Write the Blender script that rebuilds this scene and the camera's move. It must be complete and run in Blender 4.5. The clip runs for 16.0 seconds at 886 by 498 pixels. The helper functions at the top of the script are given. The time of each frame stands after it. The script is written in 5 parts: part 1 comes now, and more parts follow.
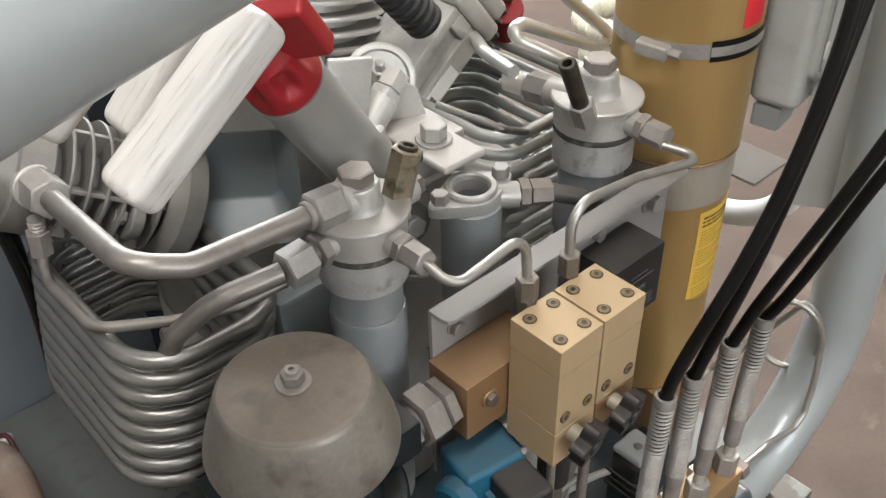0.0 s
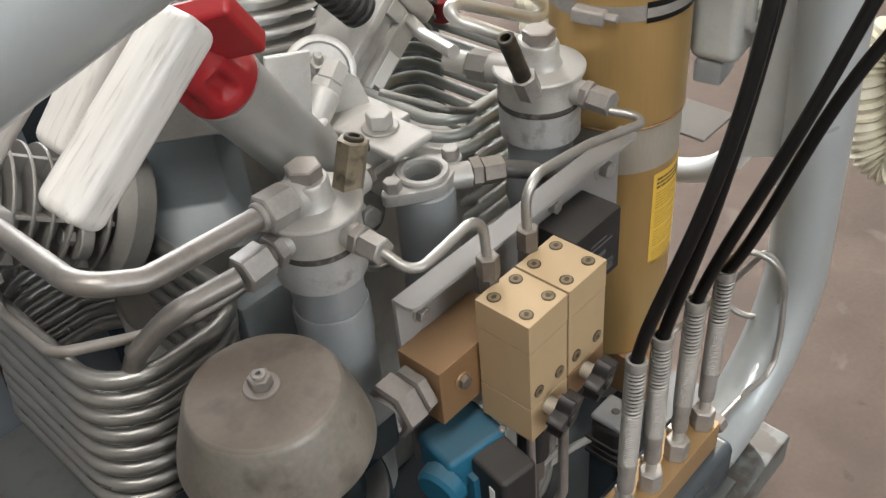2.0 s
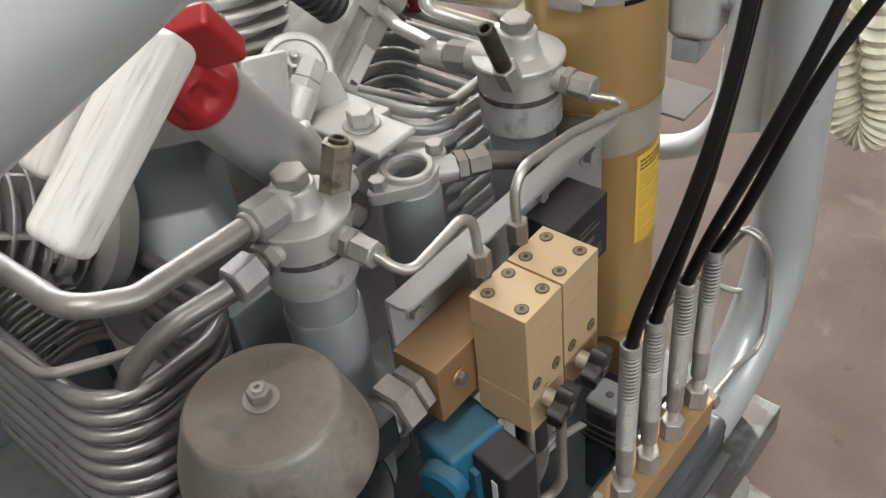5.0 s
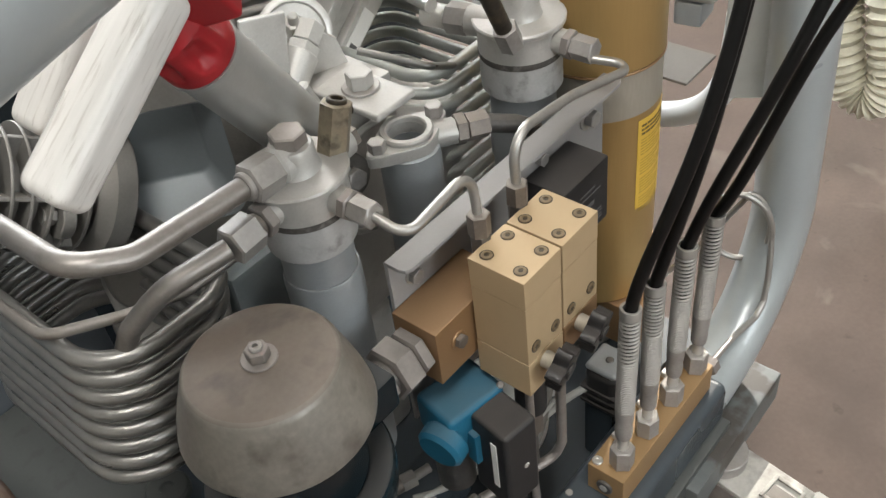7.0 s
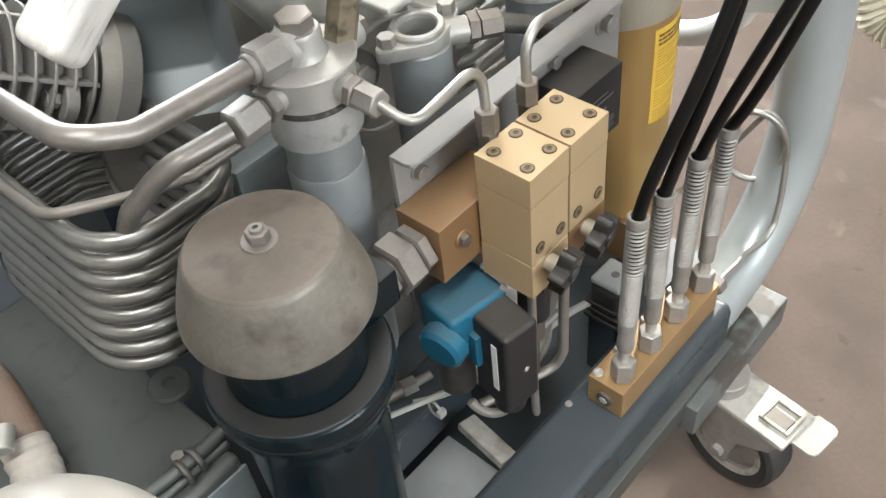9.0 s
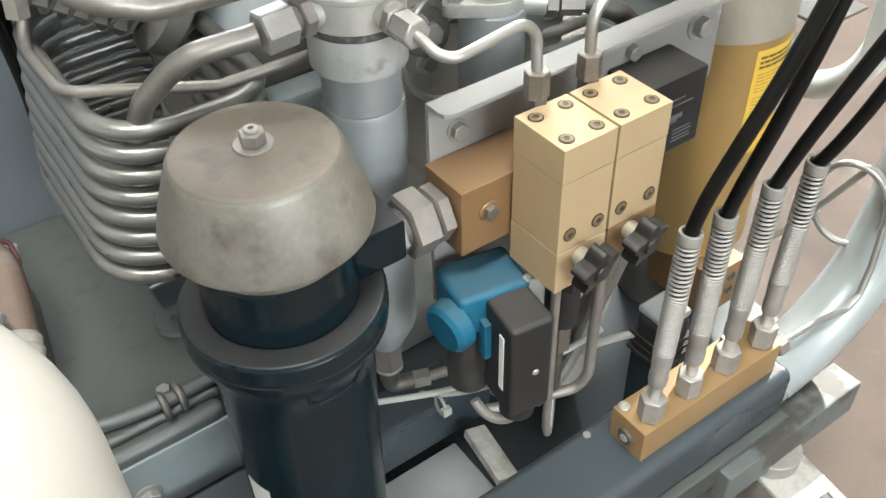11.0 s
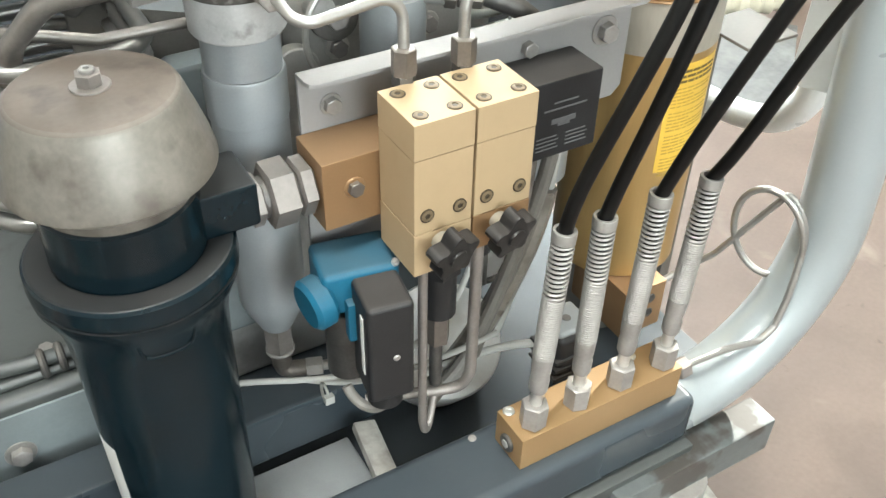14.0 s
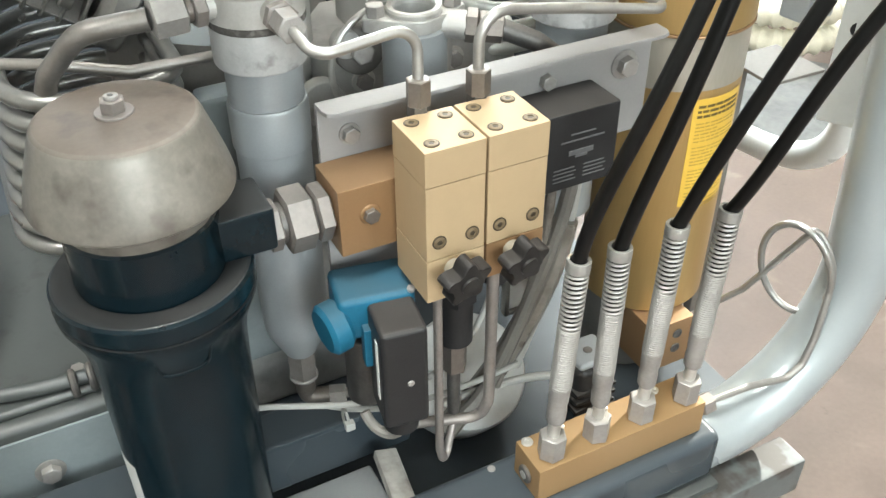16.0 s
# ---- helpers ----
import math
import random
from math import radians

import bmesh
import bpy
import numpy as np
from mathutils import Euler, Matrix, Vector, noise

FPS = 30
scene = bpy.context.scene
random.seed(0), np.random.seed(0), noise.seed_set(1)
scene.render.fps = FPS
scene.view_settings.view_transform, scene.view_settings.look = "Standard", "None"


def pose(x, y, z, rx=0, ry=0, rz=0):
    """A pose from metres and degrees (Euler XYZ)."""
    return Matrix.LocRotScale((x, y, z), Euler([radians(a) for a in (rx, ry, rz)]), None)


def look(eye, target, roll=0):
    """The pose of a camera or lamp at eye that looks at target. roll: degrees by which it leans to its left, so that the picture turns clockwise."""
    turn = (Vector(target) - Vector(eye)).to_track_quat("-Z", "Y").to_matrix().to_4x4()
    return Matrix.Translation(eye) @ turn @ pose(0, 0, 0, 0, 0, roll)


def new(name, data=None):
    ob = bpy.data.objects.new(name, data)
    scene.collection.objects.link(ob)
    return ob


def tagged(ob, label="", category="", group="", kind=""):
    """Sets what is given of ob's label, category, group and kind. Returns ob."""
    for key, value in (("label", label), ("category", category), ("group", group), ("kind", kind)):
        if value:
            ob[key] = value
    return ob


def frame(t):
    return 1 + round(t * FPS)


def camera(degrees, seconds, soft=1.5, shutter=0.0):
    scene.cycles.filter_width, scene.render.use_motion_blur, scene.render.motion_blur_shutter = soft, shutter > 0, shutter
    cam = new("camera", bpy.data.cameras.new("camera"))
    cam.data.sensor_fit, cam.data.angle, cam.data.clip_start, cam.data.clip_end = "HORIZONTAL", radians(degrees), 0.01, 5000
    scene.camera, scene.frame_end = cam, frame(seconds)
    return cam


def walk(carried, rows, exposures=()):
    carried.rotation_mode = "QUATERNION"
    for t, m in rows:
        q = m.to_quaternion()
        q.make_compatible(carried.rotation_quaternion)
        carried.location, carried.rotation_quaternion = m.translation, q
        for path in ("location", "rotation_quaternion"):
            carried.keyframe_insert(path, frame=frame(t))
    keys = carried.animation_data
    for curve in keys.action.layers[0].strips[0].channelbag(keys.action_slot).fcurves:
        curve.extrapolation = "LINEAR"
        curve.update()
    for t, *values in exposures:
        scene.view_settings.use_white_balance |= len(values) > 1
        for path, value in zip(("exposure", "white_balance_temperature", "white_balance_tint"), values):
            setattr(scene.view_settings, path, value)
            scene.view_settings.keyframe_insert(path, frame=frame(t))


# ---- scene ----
cam = camera(51.2, 16.0, 1.45)
METRES, EYE, TILT, LEAN, TURN = 0.42, 1.0, 0.0, 0.0, -41.2
ROWS = [
    (0.0, 0.0, 0.0, 0.0, -0.96, -37.92, 1.24),
    (0.5, 0.0031, -0.0038, -0.0049, -0.85, -38.4, 1.19),
    (1.0, 0.0077, -0.0008, -0.0043, -1.39, -37.99, 1.84),
    (1.5, 0.0129, -0.0005, -0.0079, -2.39, -38.22, 3.22),
    (2.0, 0.014, 0.0093, -0.0092, -6.38, -39.09, 4.54),
    (2.5, -0.0005, 0.0237, -0.0081, -8.71, -40.55, 6.66),
    (3.0, -0.0119, 0.0335, -0.0039, -9.85, -41.29, 6.74),
    (3.5, -0.0125, 0.0449, 0.003, -10.2, -41.48, 6.72),
    (4.0, -0.013, 0.0508, 0.0132, -9.65, -40.97, 5.98),
    (6.5, -0.0031, 0.0443, 0.0078, -9.45, -40.66, 5.81),
    (7.0, -0.0059, 0.0368, -0.009, -9.31, -42.3, 5.95),
    (7.5, -0.008, 0.0299, -0.0273, -8.57, -43.43, 5.38),
    (8.0, -0.0051, 0.0176, -0.0479, -7.85, -43.86, 5.23),
    (8.5, -0.0031, 0.0029, -0.0672, -7.23, -45.25, 5.39),
    (9.0, -0.0036, -0.0064, -0.0847, -7.35, -45.92, 5.07),
    (9.5, -0.0033, -0.016, -0.1046, -7.23, -46.9, 4.94),
    (12.0, 0.3381, -0.0268, -0.4211, 12.28, -39.17, -0.96),
    (12.5, 0.4085, -0.0365, -0.4228, 11.52, -39.01, -1.97),
    (13.0, 0.436, -0.0318, -0.4307, 11.65, -39.0, -1.0),
    (13.5, 0.455, -0.031, -0.4287, 11.11, -38.75, -0.57),
    (14.0, 0.5004, -0.0415, -0.4175, 10.79, -39.25, -1.1),
    (14.5, 0.5519, -0.0423, -0.4252, 10.74, -38.2, -0.49),
    (15.0, 0.5766, -0.0472, -0.4293, 11.53, -38.25, -0.07),
    (15.5, 0.5818, -0.0539, -0.4335, 12.6, -38.1, -0.21),
    (16.0, 0.5866, -0.0644, -0.4211, 13.98, -36.68, 0.34),
]
walk(cam, [(t, pose(0, 0, EYE, TILT, LEAN, TURN) @ pose(METRES * x, METRES * y, METRES * z, 90 + pitch, roll, yaw)) for t, x, y, z, yaw, pitch, roll in ROWS],
     exposures=((0.0, -0.02, 6600, 11), (3.0, -0.06, 6600, 11), (6.5, -0.07, 6550, 10), (7.8, 0.06, 6550, 9), (9.0, 0.44, 6450, 8), (9.5, 0.46, 6450, 7), (12.0, 0.99, 6350, 4), (14.5, 0.98, 6350, 4), (16.0, 0.90, 6350, 4)))

FLOOR = -0.230

# ---- world and light ----
world = bpy.data.worlds.new("workshop_daylight")
scene.world = world
world.use_nodes = True
wn = world.node_tree
sky = wn.nodes.new("ShaderNodeTexSky")
sky.sky_type = "NISHITA"
sky.sun_disc = False
sky.sun_elevation, sky.sun_rotation = radians(30), radians(69)
wn.links.new(sky.outputs[0], wn.nodes["Background"].inputs[0])
wn.nodes["Background"].inputs[1].default_value = 0.12


def area_lamp(name, m, sx, sy, watts, colour):
    data = bpy.data.lights.new(name, "AREA")
    data.shape, data.size, data.size_y, data.energy, data.color = "RECTANGLE", sx, sy, watts, colour
    ob = new(name, data)
    ob.matrix_world = m
    return ob


area_lamp("assumed_window_daylight", look((1.8, 3.36, 1.75), (0.7, 0.6, 0.3)), 2.2, 1.3, 138, (0.90, 0.96, 1.0))
# fill lamp from the south, added to brighten the front faces
area_lamp("assumed_window_daylight", look((0.2, -3.16, 1.75), (0.5, 0.4, 0.4)), 2.2, 1.3, 66, (0.93, 0.98, 1.0))
area_lamp("assumed_window_daylight", look((4.46, 0.75, 2.40), (0.7, 0.35, 0.1)), 2.2, 0.5, 16, (0.95, 0.98, 1.0))
area_lamp("ceiling_tube_light", look((-0.4, -0.2, 2.652), (-0.4, -0.2, 0)), 1.4, 0.5, 50, (1.0, 0.985, 0.95))
# unseen lamp, added where the manifold top would mirror it
area_lamp("ceiling_tube_light", pose(1.95, 1.65, 2.652), 0.9, 2.2, 40, (1.0, 0.985, 0.95))

# sun through a high strip window, unseen and assumed, in the east wall
sun_data = bpy.data.lights.new("sun", "SUN")
sun_data.energy, sun_data.angle, sun_data.color = 5.0, radians(0.6), (1.0, 0.95, 0.87)
sun_lamp = new("sun", sun_data)
sun_lamp.matrix_world = look((8 * math.cos(radians(30)) * math.sin(radians(69)), 8 * math.cos(radians(30)) * math.cos(radians(69)), 8 * math.sin(radians(30))), (0, 0, 0))


# ---- materials ----
def material(name, colour, rough=0.5, metal=0.0, var=0.10, scale=18.0, grain=260.0, bump=0.08, dust=0.0,
             dust_colour=(0.30, 0.26, 0.22), stain=0.0, stain_colour=(0.05, 0.045, 0.04), stain_scale=9.0, stretch=(1, 1, 1), coat=0.0, gloss=0.5, edge=(0.52, 0.68), settle=(0.35, 0.95)):
    m = bpy.data.materials.new(name)
    m.use_nodes = True
    nt = m.node_tree
    n, link = nt.nodes, nt.links.new
    bsdf = n["Principled BSDF"]
    coord = n.new("ShaderNodeTexCoord")
    info = n.new("ShaderNodeObjectInfo")
    shift = n.new("ShaderNodeVectorMath")
    shift.operation = "ADD"
    spread = n.new("ShaderNodeVectorMath")
    spread.operation = "SCALE"
    spread.inputs[0].default_value = (3.1, 5.7, 2.3)
    link(info.outputs["Random"], spread.inputs["Scale"])
    link(coord.outputs["Object"], shift.inputs[0])
    link(spread.outputs[0], shift.inputs[1])
    mapping = n.new("ShaderNodeMapping")
    mapping.inputs["Scale"].default_value = stretch
    link(shift.outputs[0], mapping.inputs[0])

    def noise_at(sc, detail=4.0, vec=mapping):
        k = n.new("ShaderNodeTexNoise")
        k.inputs["Scale"].default_value, k.inputs["Detail"].default_value = sc, detail
        link(vec.outputs[0], k.inputs["Vector"])
        return k

    def mix(a, b, f):
        k = n.new("ShaderNodeMix")
        k.data_type = "RGBA"
        for sock, v in ((k.inputs[6], a), (k.inputs[7], b), (k.inputs[0], f)):
            if isinstance(v, bpy.types.NodeSocket):
                link(v, sock)
            elif isinstance(v, (int, float)):
                sock.default_value = v
            else:
                sock.default_value = (*v, 1)
        return k.outputs[2]

    def ramp(v, lo, hi, a=0.0, b=1.0):
        k = n.new("ShaderNodeMapRange")
        k.inputs[1].default_value, k.inputs[2].default_value, k.inputs[3].default_value, k.inputs[4].default_value = lo, hi, a, b
        link(v, k.inputs[0])
        return k.outputs[0]

    def times(a, b):
        k = n.new("ShaderNodeMath")
        k.operation = "MULTIPLY"
        for sock, v in ((k.inputs[0], a), (k.inputs[1], b)):
            if isinstance(v, bpy.types.NodeSocket):
                link(v, sock)
            else:
                sock.default_value = v
        return k.outputs[0]

    large, fine = noise_at(scale, 2.5), noise_at(grain, 2.0)
    both = n.new("ShaderNodeMath")
    both.operation = "MULTIPLY_ADD"
    link(large.outputs[0], both.inputs[0])
    both.inputs[1].default_value = 0.7
    link(times(fine.outputs[0], 0.3), both.inputs[2])
    col = mix([max(0, c * (1 - 2 * var)) for c in colour], [min(1, c * (1 + 2 * var)) for c in colour], ramp(both.outputs[0], 0.15, 0.85))
    rough_v = ramp(large.outputs[0], 0.15, 0.85, max(0.02, rough - 0.07), min(1, rough + 0.08))
    metal_v = None
    if dust:
        geo = n.new("ShaderNodeNewGeometry")
        split = n.new("ShaderNodeSeparateXYZ")
        link(geo.outputs["True Normal"], split.inputs[0])
        f = times(ramp(split.outputs[2], *settle), ramp(noise_at(24.0, 3.5).outputs[0], 0.15, 0.85, 0.45 * dust, dust))
        col = mix(col, dust_colour, f)
        k = n.new("ShaderNodeMix")
        link(f, k.inputs[0])
        link(rough_v, k.inputs[2])
        k.inputs[3].default_value = 0.85
        rough_v = k.outputs[0]
        if metal:
            metal_v = ramp(f, 0.0, 1.0, metal, 0.0)
    if stain:
        spots = ramp(noise_at(stain_scale, 4.0).outputs[0], edge[0], edge[1], 0.0, stain)
        col = mix(col, stain_colour, spots)
    link(col, bsdf.inputs["Base Color"])
    link(rough_v, bsdf.inputs["Roughness"])
    bsdf.inputs["Metallic"].default_value = metal
    if metal_v is not None:
        link(metal_v, bsdf.inputs["Metallic"])
    bsdf.inputs["Coat Weight"].default_value = coat
    bsdf.inputs["Specular IOR Level"].default_value = gloss
    if bump:
        b = n.new("ShaderNodeBump")
        b.inputs["Strength"].default_value, b.inputs["Distance"].default_value = bump, 0.002
        link(both.outputs[0], b.inputs["Height"])
        link(b.outputs[0], bsdf.inputs["Normal"])
    return m


cast_alu = material("cast_aluminium_paint", (0.50, 0.495, 0.475), 0.42, 0.5, 0.10, 25, 420, 0.3, dust=0.5, dust_colour=(0.38, 0.345, 0.315), stain=0.45, stain_colour=(0.20, 0.18, 0.16), stain_scale=34, edge=(0.54, 0.76))
silver_paint = material("silver_paint", (0.34, 0.365, 0.38), 0.40, 0.38, 0.07, 14, 500, 0.08, dust=0.3, dust_colour=(0.36, 0.345, 0.325), stain=0.35, stain_colour=(0.22, 0.23, 0.235), stain_scale=22, edge=(0.52, 0.78))
dark_cast = material("dark_cast_metal", (0.20, 0.192, 0.18), 0.45, 0.4, 0.14, 20, 350, 0.3, dust=0.45, dust_colour=(0.23, 0.205, 0.18), stain=0.4, stain_colour=(0.09, 0.078, 0.066), stain_scale=30, edge=(0.54, 0.74))
coil_tube = material("coil_tube_steel", (0.245, 0.242, 0.232), 0.30, 0.78, 0.12, 22, 300, 0.06, dust=0.2, dust_colour=(0.26, 0.235, 0.21))
pipe_steel = material("dull_pipe_steel", (0.25, 0.232, 0.215), 0.40, 0.70, 0.14, 30, 320, 0.08, dust=0.25, dust_colour=(0.28, 0.25, 0.23), stain=0.6, stain_colour=(0.11, 0.088, 0.074), stain_scale=26, edge=(0.57, 0.72))
guard_steel = material("grey_guard_steel", (0.38, 0.37, 0.35), 0.48, 0.6, 0.10, 40, 300, 0.08, dust=0.1)
dirty_brass = material("tarnished_brass", (0.26, 0.22, 0.16), 0.42, 0.6, 0.2, 60, 300, 0.2, dust=0.3, dust_colour=(0.26, 0.22, 0.17), stain=0.75, stain_colour=(0.05, 0.042, 0.03), stain_scale=70, edge=(0.52, 0.66))
screw_brass = material("browned_screw", (0.17, 0.125, 0.072), 0.55, 0.25, 0.2, 60, 300, 0.1)
bore_brown = material("browned_bore", (0.05, 0.036, 0.022), 0.5, 0.3, 0.2, 60, 300, 0.1)
neck_steel = material("bare_neck_steel", (0.40, 0.405, 0.395), 0.36, 0.55, 0.06, 20, 300, 0.05, dust=0.2, dust_colour=(0.38, 0.35, 0.32))
dirty_black = material("oily_blackened_brass", (0.045, 0.038, 0.03), 0.38, 0.5, 0.4, 60, 300, 0.2, stain=0.6, stain_colour=(0.12, 0.09, 0.05), stain_scale=60)
pocket_paint = material("blue_grey_casting_paint", (0.19, 0.212, 0.226), 0.42, 0.1, 0.06, 20, 300, 0.10, dust=0.25, dust_colour=(0.26, 0.268, 0.268))
bright_steel = material("bright_steel", (0.66, 0.65, 0.62), 0.36, 0.75, 0.08, 40, 500, 0.04)
rear_steel = material("pale_rear_coil_steel", (0.47, 0.485, 0.46), 0.38, 0.5, 0.08, 30, 400, 0.04)
satin_steel = material("satin_pipe_steel", (0.37, 0.36, 0.34), 0.40, 0.75, 0.10, 40, 400, 0.05)
bracket_paint = material("grey_bracket_paint", (0.275, 0.266, 0.262), 0.6, 0.1, 0.06, 14, 400, 0.05, dust=0.3, dust_colour=(0.28, 0.26, 0.245), gloss=0.4)
manifold_gold = material("satin_gold_anodised", (0.315, 0.20, 0.095), 0.42, 0.25, 0.04, 12, 420, 0.03)
zinc = material("zinc_plated_steel", (0.34, 0.325, 0.31), 0.42, 0.5, 0.16, 45, 300, 0.12, dust=0.3)
nut_steel = material("dull_nut_steel", (0.285, 0.26, 0.245), 0.45, 0.6, 0.14, 45, 300, 0.12, dust=0.3)
union_steel = material("browned_union_steel", (0.225, 0.203, 0.188), 0.45, 0.5, 0.14, 45, 300, 0.12, dust=0.3, dust_colour=(0.26, 0.235, 0.215))
ink_brown = material("brown_print", (0.40, 0.265, 0.04), 0.5, 0.0, 0.1, 50, 200, 0.0)
old_cable = material("old_cable_sheath", (0.16, 0.15, 0.135), 0.5, 0.0, 0.15, 40, 300, 0.1)
dark_red = material("dark_red_coating", (0.05, 0.008, 0.01), 0.4, 0.0, 0.2, 40, 300, 0.1)
worn_zinc = material("worn_zinc_plate", (0.47, 0.46, 0.43), 0.42, 0.3, 0.16, 20, 200, 0.12, dust=0.3, dust_colour=(0.30, 0.28, 0.25), stain=0.7, stain_colour=(0.16, 0.14, 0.12), stain_scale=30, edge=(0.48, 0.66))
dull_zinc = material("dirty_zinc_plating", (0.175, 0.155, 0.138), 0.44, 0.65, 0.2, 45, 300, 0.12, dust=0.3)
handle_paint = material("pale_handle_paint", (0.62, 0.63, 0.62), 0.28, 0.0, 0.05, 8, 300, 0.03, dust=0.15, dust_colour=(0.5, 0.48, 0.45))
dark_steel = material("blackened_steel", (0.13, 0.125, 0.12), 0.42, 0.7, 0.2, 60, 400, 0.15, dust=0.35)
brass_anodised = material("gold_anodised_aluminium", (0.42, 0.310, 0.185), 0.62, 0.28, 0.02, 30, 420, 0.04, dust=0.12, dust_colour=(0.36, 0.285, 0.195), stain=0.2, stain_colour=(0.33, 0.25, 0.15), stain_scale=60, edge=(0.50, 0.80), gloss=0.4)
bronze_anodised = material("bronze_anodised_aluminium", (0.312, 0.190, 0.097), 0.38, 0.55, 0.06, 12, 380, 0.05, dust=0.3, dust_colour=(0.30, 0.20, 0.13))
gold_tube = material("gold_lacquered_tube", (0.445, 0.298, 0.122), 0.38, 0.65, 0.06, 10, 380, 0.03, stretch=(1, 1, 0.08))
gold_clear = material("worn_bare_band", (0.42, 0.39, 0.33), 0.42, 0.5, 0.1, 10, 300, 0.05, stretch=(1, 1, 0.2))
dome_steel = material("dusty_pressed_steel", (0.205, 0.190, 0.167), 0.40, 0.35, 0.22, 24, 220, 0.12, settle=(0.70, 0.92), dust=0.75, dust_colour=(0.145, 0.100, 0.074), stain=0.75, stain_colour=(0.095, 0.080, 0.068), stain_scale=30, edge=(0.55, 0.70))
black_enamel = material("black_enamel", (0.0035, 0.0105, 0.0150), 0.20, 0.0, 0.2, 20, 300, 0.0, dust=0.5, dust_colour=(0.090, 0.078, 0.070), settle=(0.7, 0.97), gloss=0.32)
black_plastic = material("black_plastic", (0.018, 0.018, 0.019), 0.42, 0.0, 0.15, 30, 500, 0.15, dust=0.45, dust_colour=(0.12, 0.107, 0.098), gloss=0.3)
knob_black = material("worn_black_knob_plastic", (0.016, 0.015, 0.015), 0.38, 0.0, 0.2, 40, 400, 0.1, dust=0.25, dust_colour=(0.10, 0.085, 0.075), gloss=0.3)
black_rubber = material("black_rubber_hose", (0.0055, 0.0055, 0.0055), 0.34, 0.0, 0.2, 40, 600, 0.08, gloss=0.22)
skid_metal = material("peeling_grey_paint", (0.12, 0.13, 0.13), 0.45, 0.1, 0.15, 14, 160, 0.2, stain=0.85, stain_colour=(0.052, 0.042, 0.035), stain_scale=13, edge=(0.50, 0.55))
tyre_rubber = material("castor_rubber", (0.03, 0.03, 0.03), 0.6, 0.0, 0.25, 30, 300, 0.15, dust=0.4)
slate_paint = material("slate_blue_paint", (0.038, 0.050, 0.060), 0.26, 0.0, 0.08, 6, 260, 0.03, dust=0.30, dust_colour=(0.085, 0.090, 0.098))
frame_paint = material("pale_grey_blue_paint", (0.335, 0.367, 0.377), 0.30, 0.15, 0.03, 8, 300, 0.0, coat=0.3)
pan_paint = material("grey_green_paint", (0.064, 0.070, 0.068), 0.36, 0.0, 0.10, 9, 240, 0.05, dust=0.25, dust_colour=(0.13, 0.132, 0.124), stain=0.35, stain_colour=(0.035, 0.035, 0.033), stain_scale=34, edge=(0.60, 0.70), gloss=0.7)
pan_face = material("grey_blue_pan_face", (0.215, 0.245, 0.255), 0.35, 0.0, 0.08, 9, 240, 0.04, stain=0.3, stain_colour=(0.12, 0.13, 0.13), stain_scale=25, edge=(0.52, 0.75))
shelf_dust = material("dusty_sheet", (0.17, 0.155, 0.14), 0.55, 0.0, 0.10, 12, 200, 0.08, stain=0.3, stain_colour=(0.11, 0.10, 0.09), stain_scale=14, edge=(0.5, 0.75))
mat_grey = material("dusty_grey_mat", (0.105, 0.105, 0.102), 0.9, 0.0, 0.30, 14, 70, 0.5, stain=0.5, stain_colour=(0.17, 0.165, 0.155), stain_scale=11)
sheet_grey = material("light_grey_sheet_paint", (0.50, 0.515, 0.505), 0.42, 0.0, 0.05, 8, 260, 0.03, dust=0.2, stain=0.25, stain_colour=(0.33, 0.33, 0.32), stain_scale=30, edge=(0.52, 0.75))
panel_paint = material("blue_grey_sheet_paint", (0.15, 0.17, 0.195), 0.42, 0.0, 0.06, 6, 240, 0.03)
blue_plastic = material("blue_plastic", (0.011, 0.105, 0.18), 0.45, 0.0, 0.10, 20, 300, 0.05, dust=0.85, dust_colour=(0.06, 0.105, 0.13), settle=(0.5, 0.95), gloss=0.35)
red_plastic = material("red_plastic", (0.27, 0.010, 0.015), 0.35, 0.0, 0.12, 20, 300, 0.04, dust=0.15, dust_colour=(0.3, 0.1, 0.09))
white_plastic = material("scuffed_white_plastic", (0.60, 0.585, 0.56), 0.30, 0.0, 0.13, 70, 240, 0.05, stain=0.45, stain_colour=(0.30, 0.27, 0.24), stain_scale=420, stretch=(1, 1, 0.09), edge=(0.57, 0.70))
sleeve_grey = material("pale_scuffed_sleeve", (0.44, 0.445, 0.445), 0.45, 0.3, 0.12, 40, 400, 0.1, stain=0.6, stain_colour=(0.16, 0.15, 0.14), stain_scale=60, edge=(0.56, 0.70))
grit_seal = material("gritty_seal", (0.06, 0.055, 0.05), 0.8, 0.0, 0.4, 90, 500, 0.6, stain=0.7, stain_colour=(0.20, 0.19, 0.18), stain_scale=120)
console_grey = material("grey_console_plastic", (0.40, 0.415, 0.405), 0.5, 0.0, 0.08, 12, 300, 0.1, stain=0.3, stain_colour=(0.25, 0.25, 0.24), stain_scale=30)
dial_glass = material("dull_dial_glass", (0.36, 0.40, 0.35), 0.15, 0.0, 0.05, 10, 200, 0.0)
# white of the latch plate; on the motor shroud it stands for light
bright_white = material("bright_white_sheet", (0.78, 0.79, 0.78), 0.3, 0.0, 0.05, 10, 200, 0.03, dust=0.2)
cream_plastic = material("cream_plastic", (0.52, 0.485, 0.44), 0.28, 0.0, 0.03, 6, 150, 0.02)
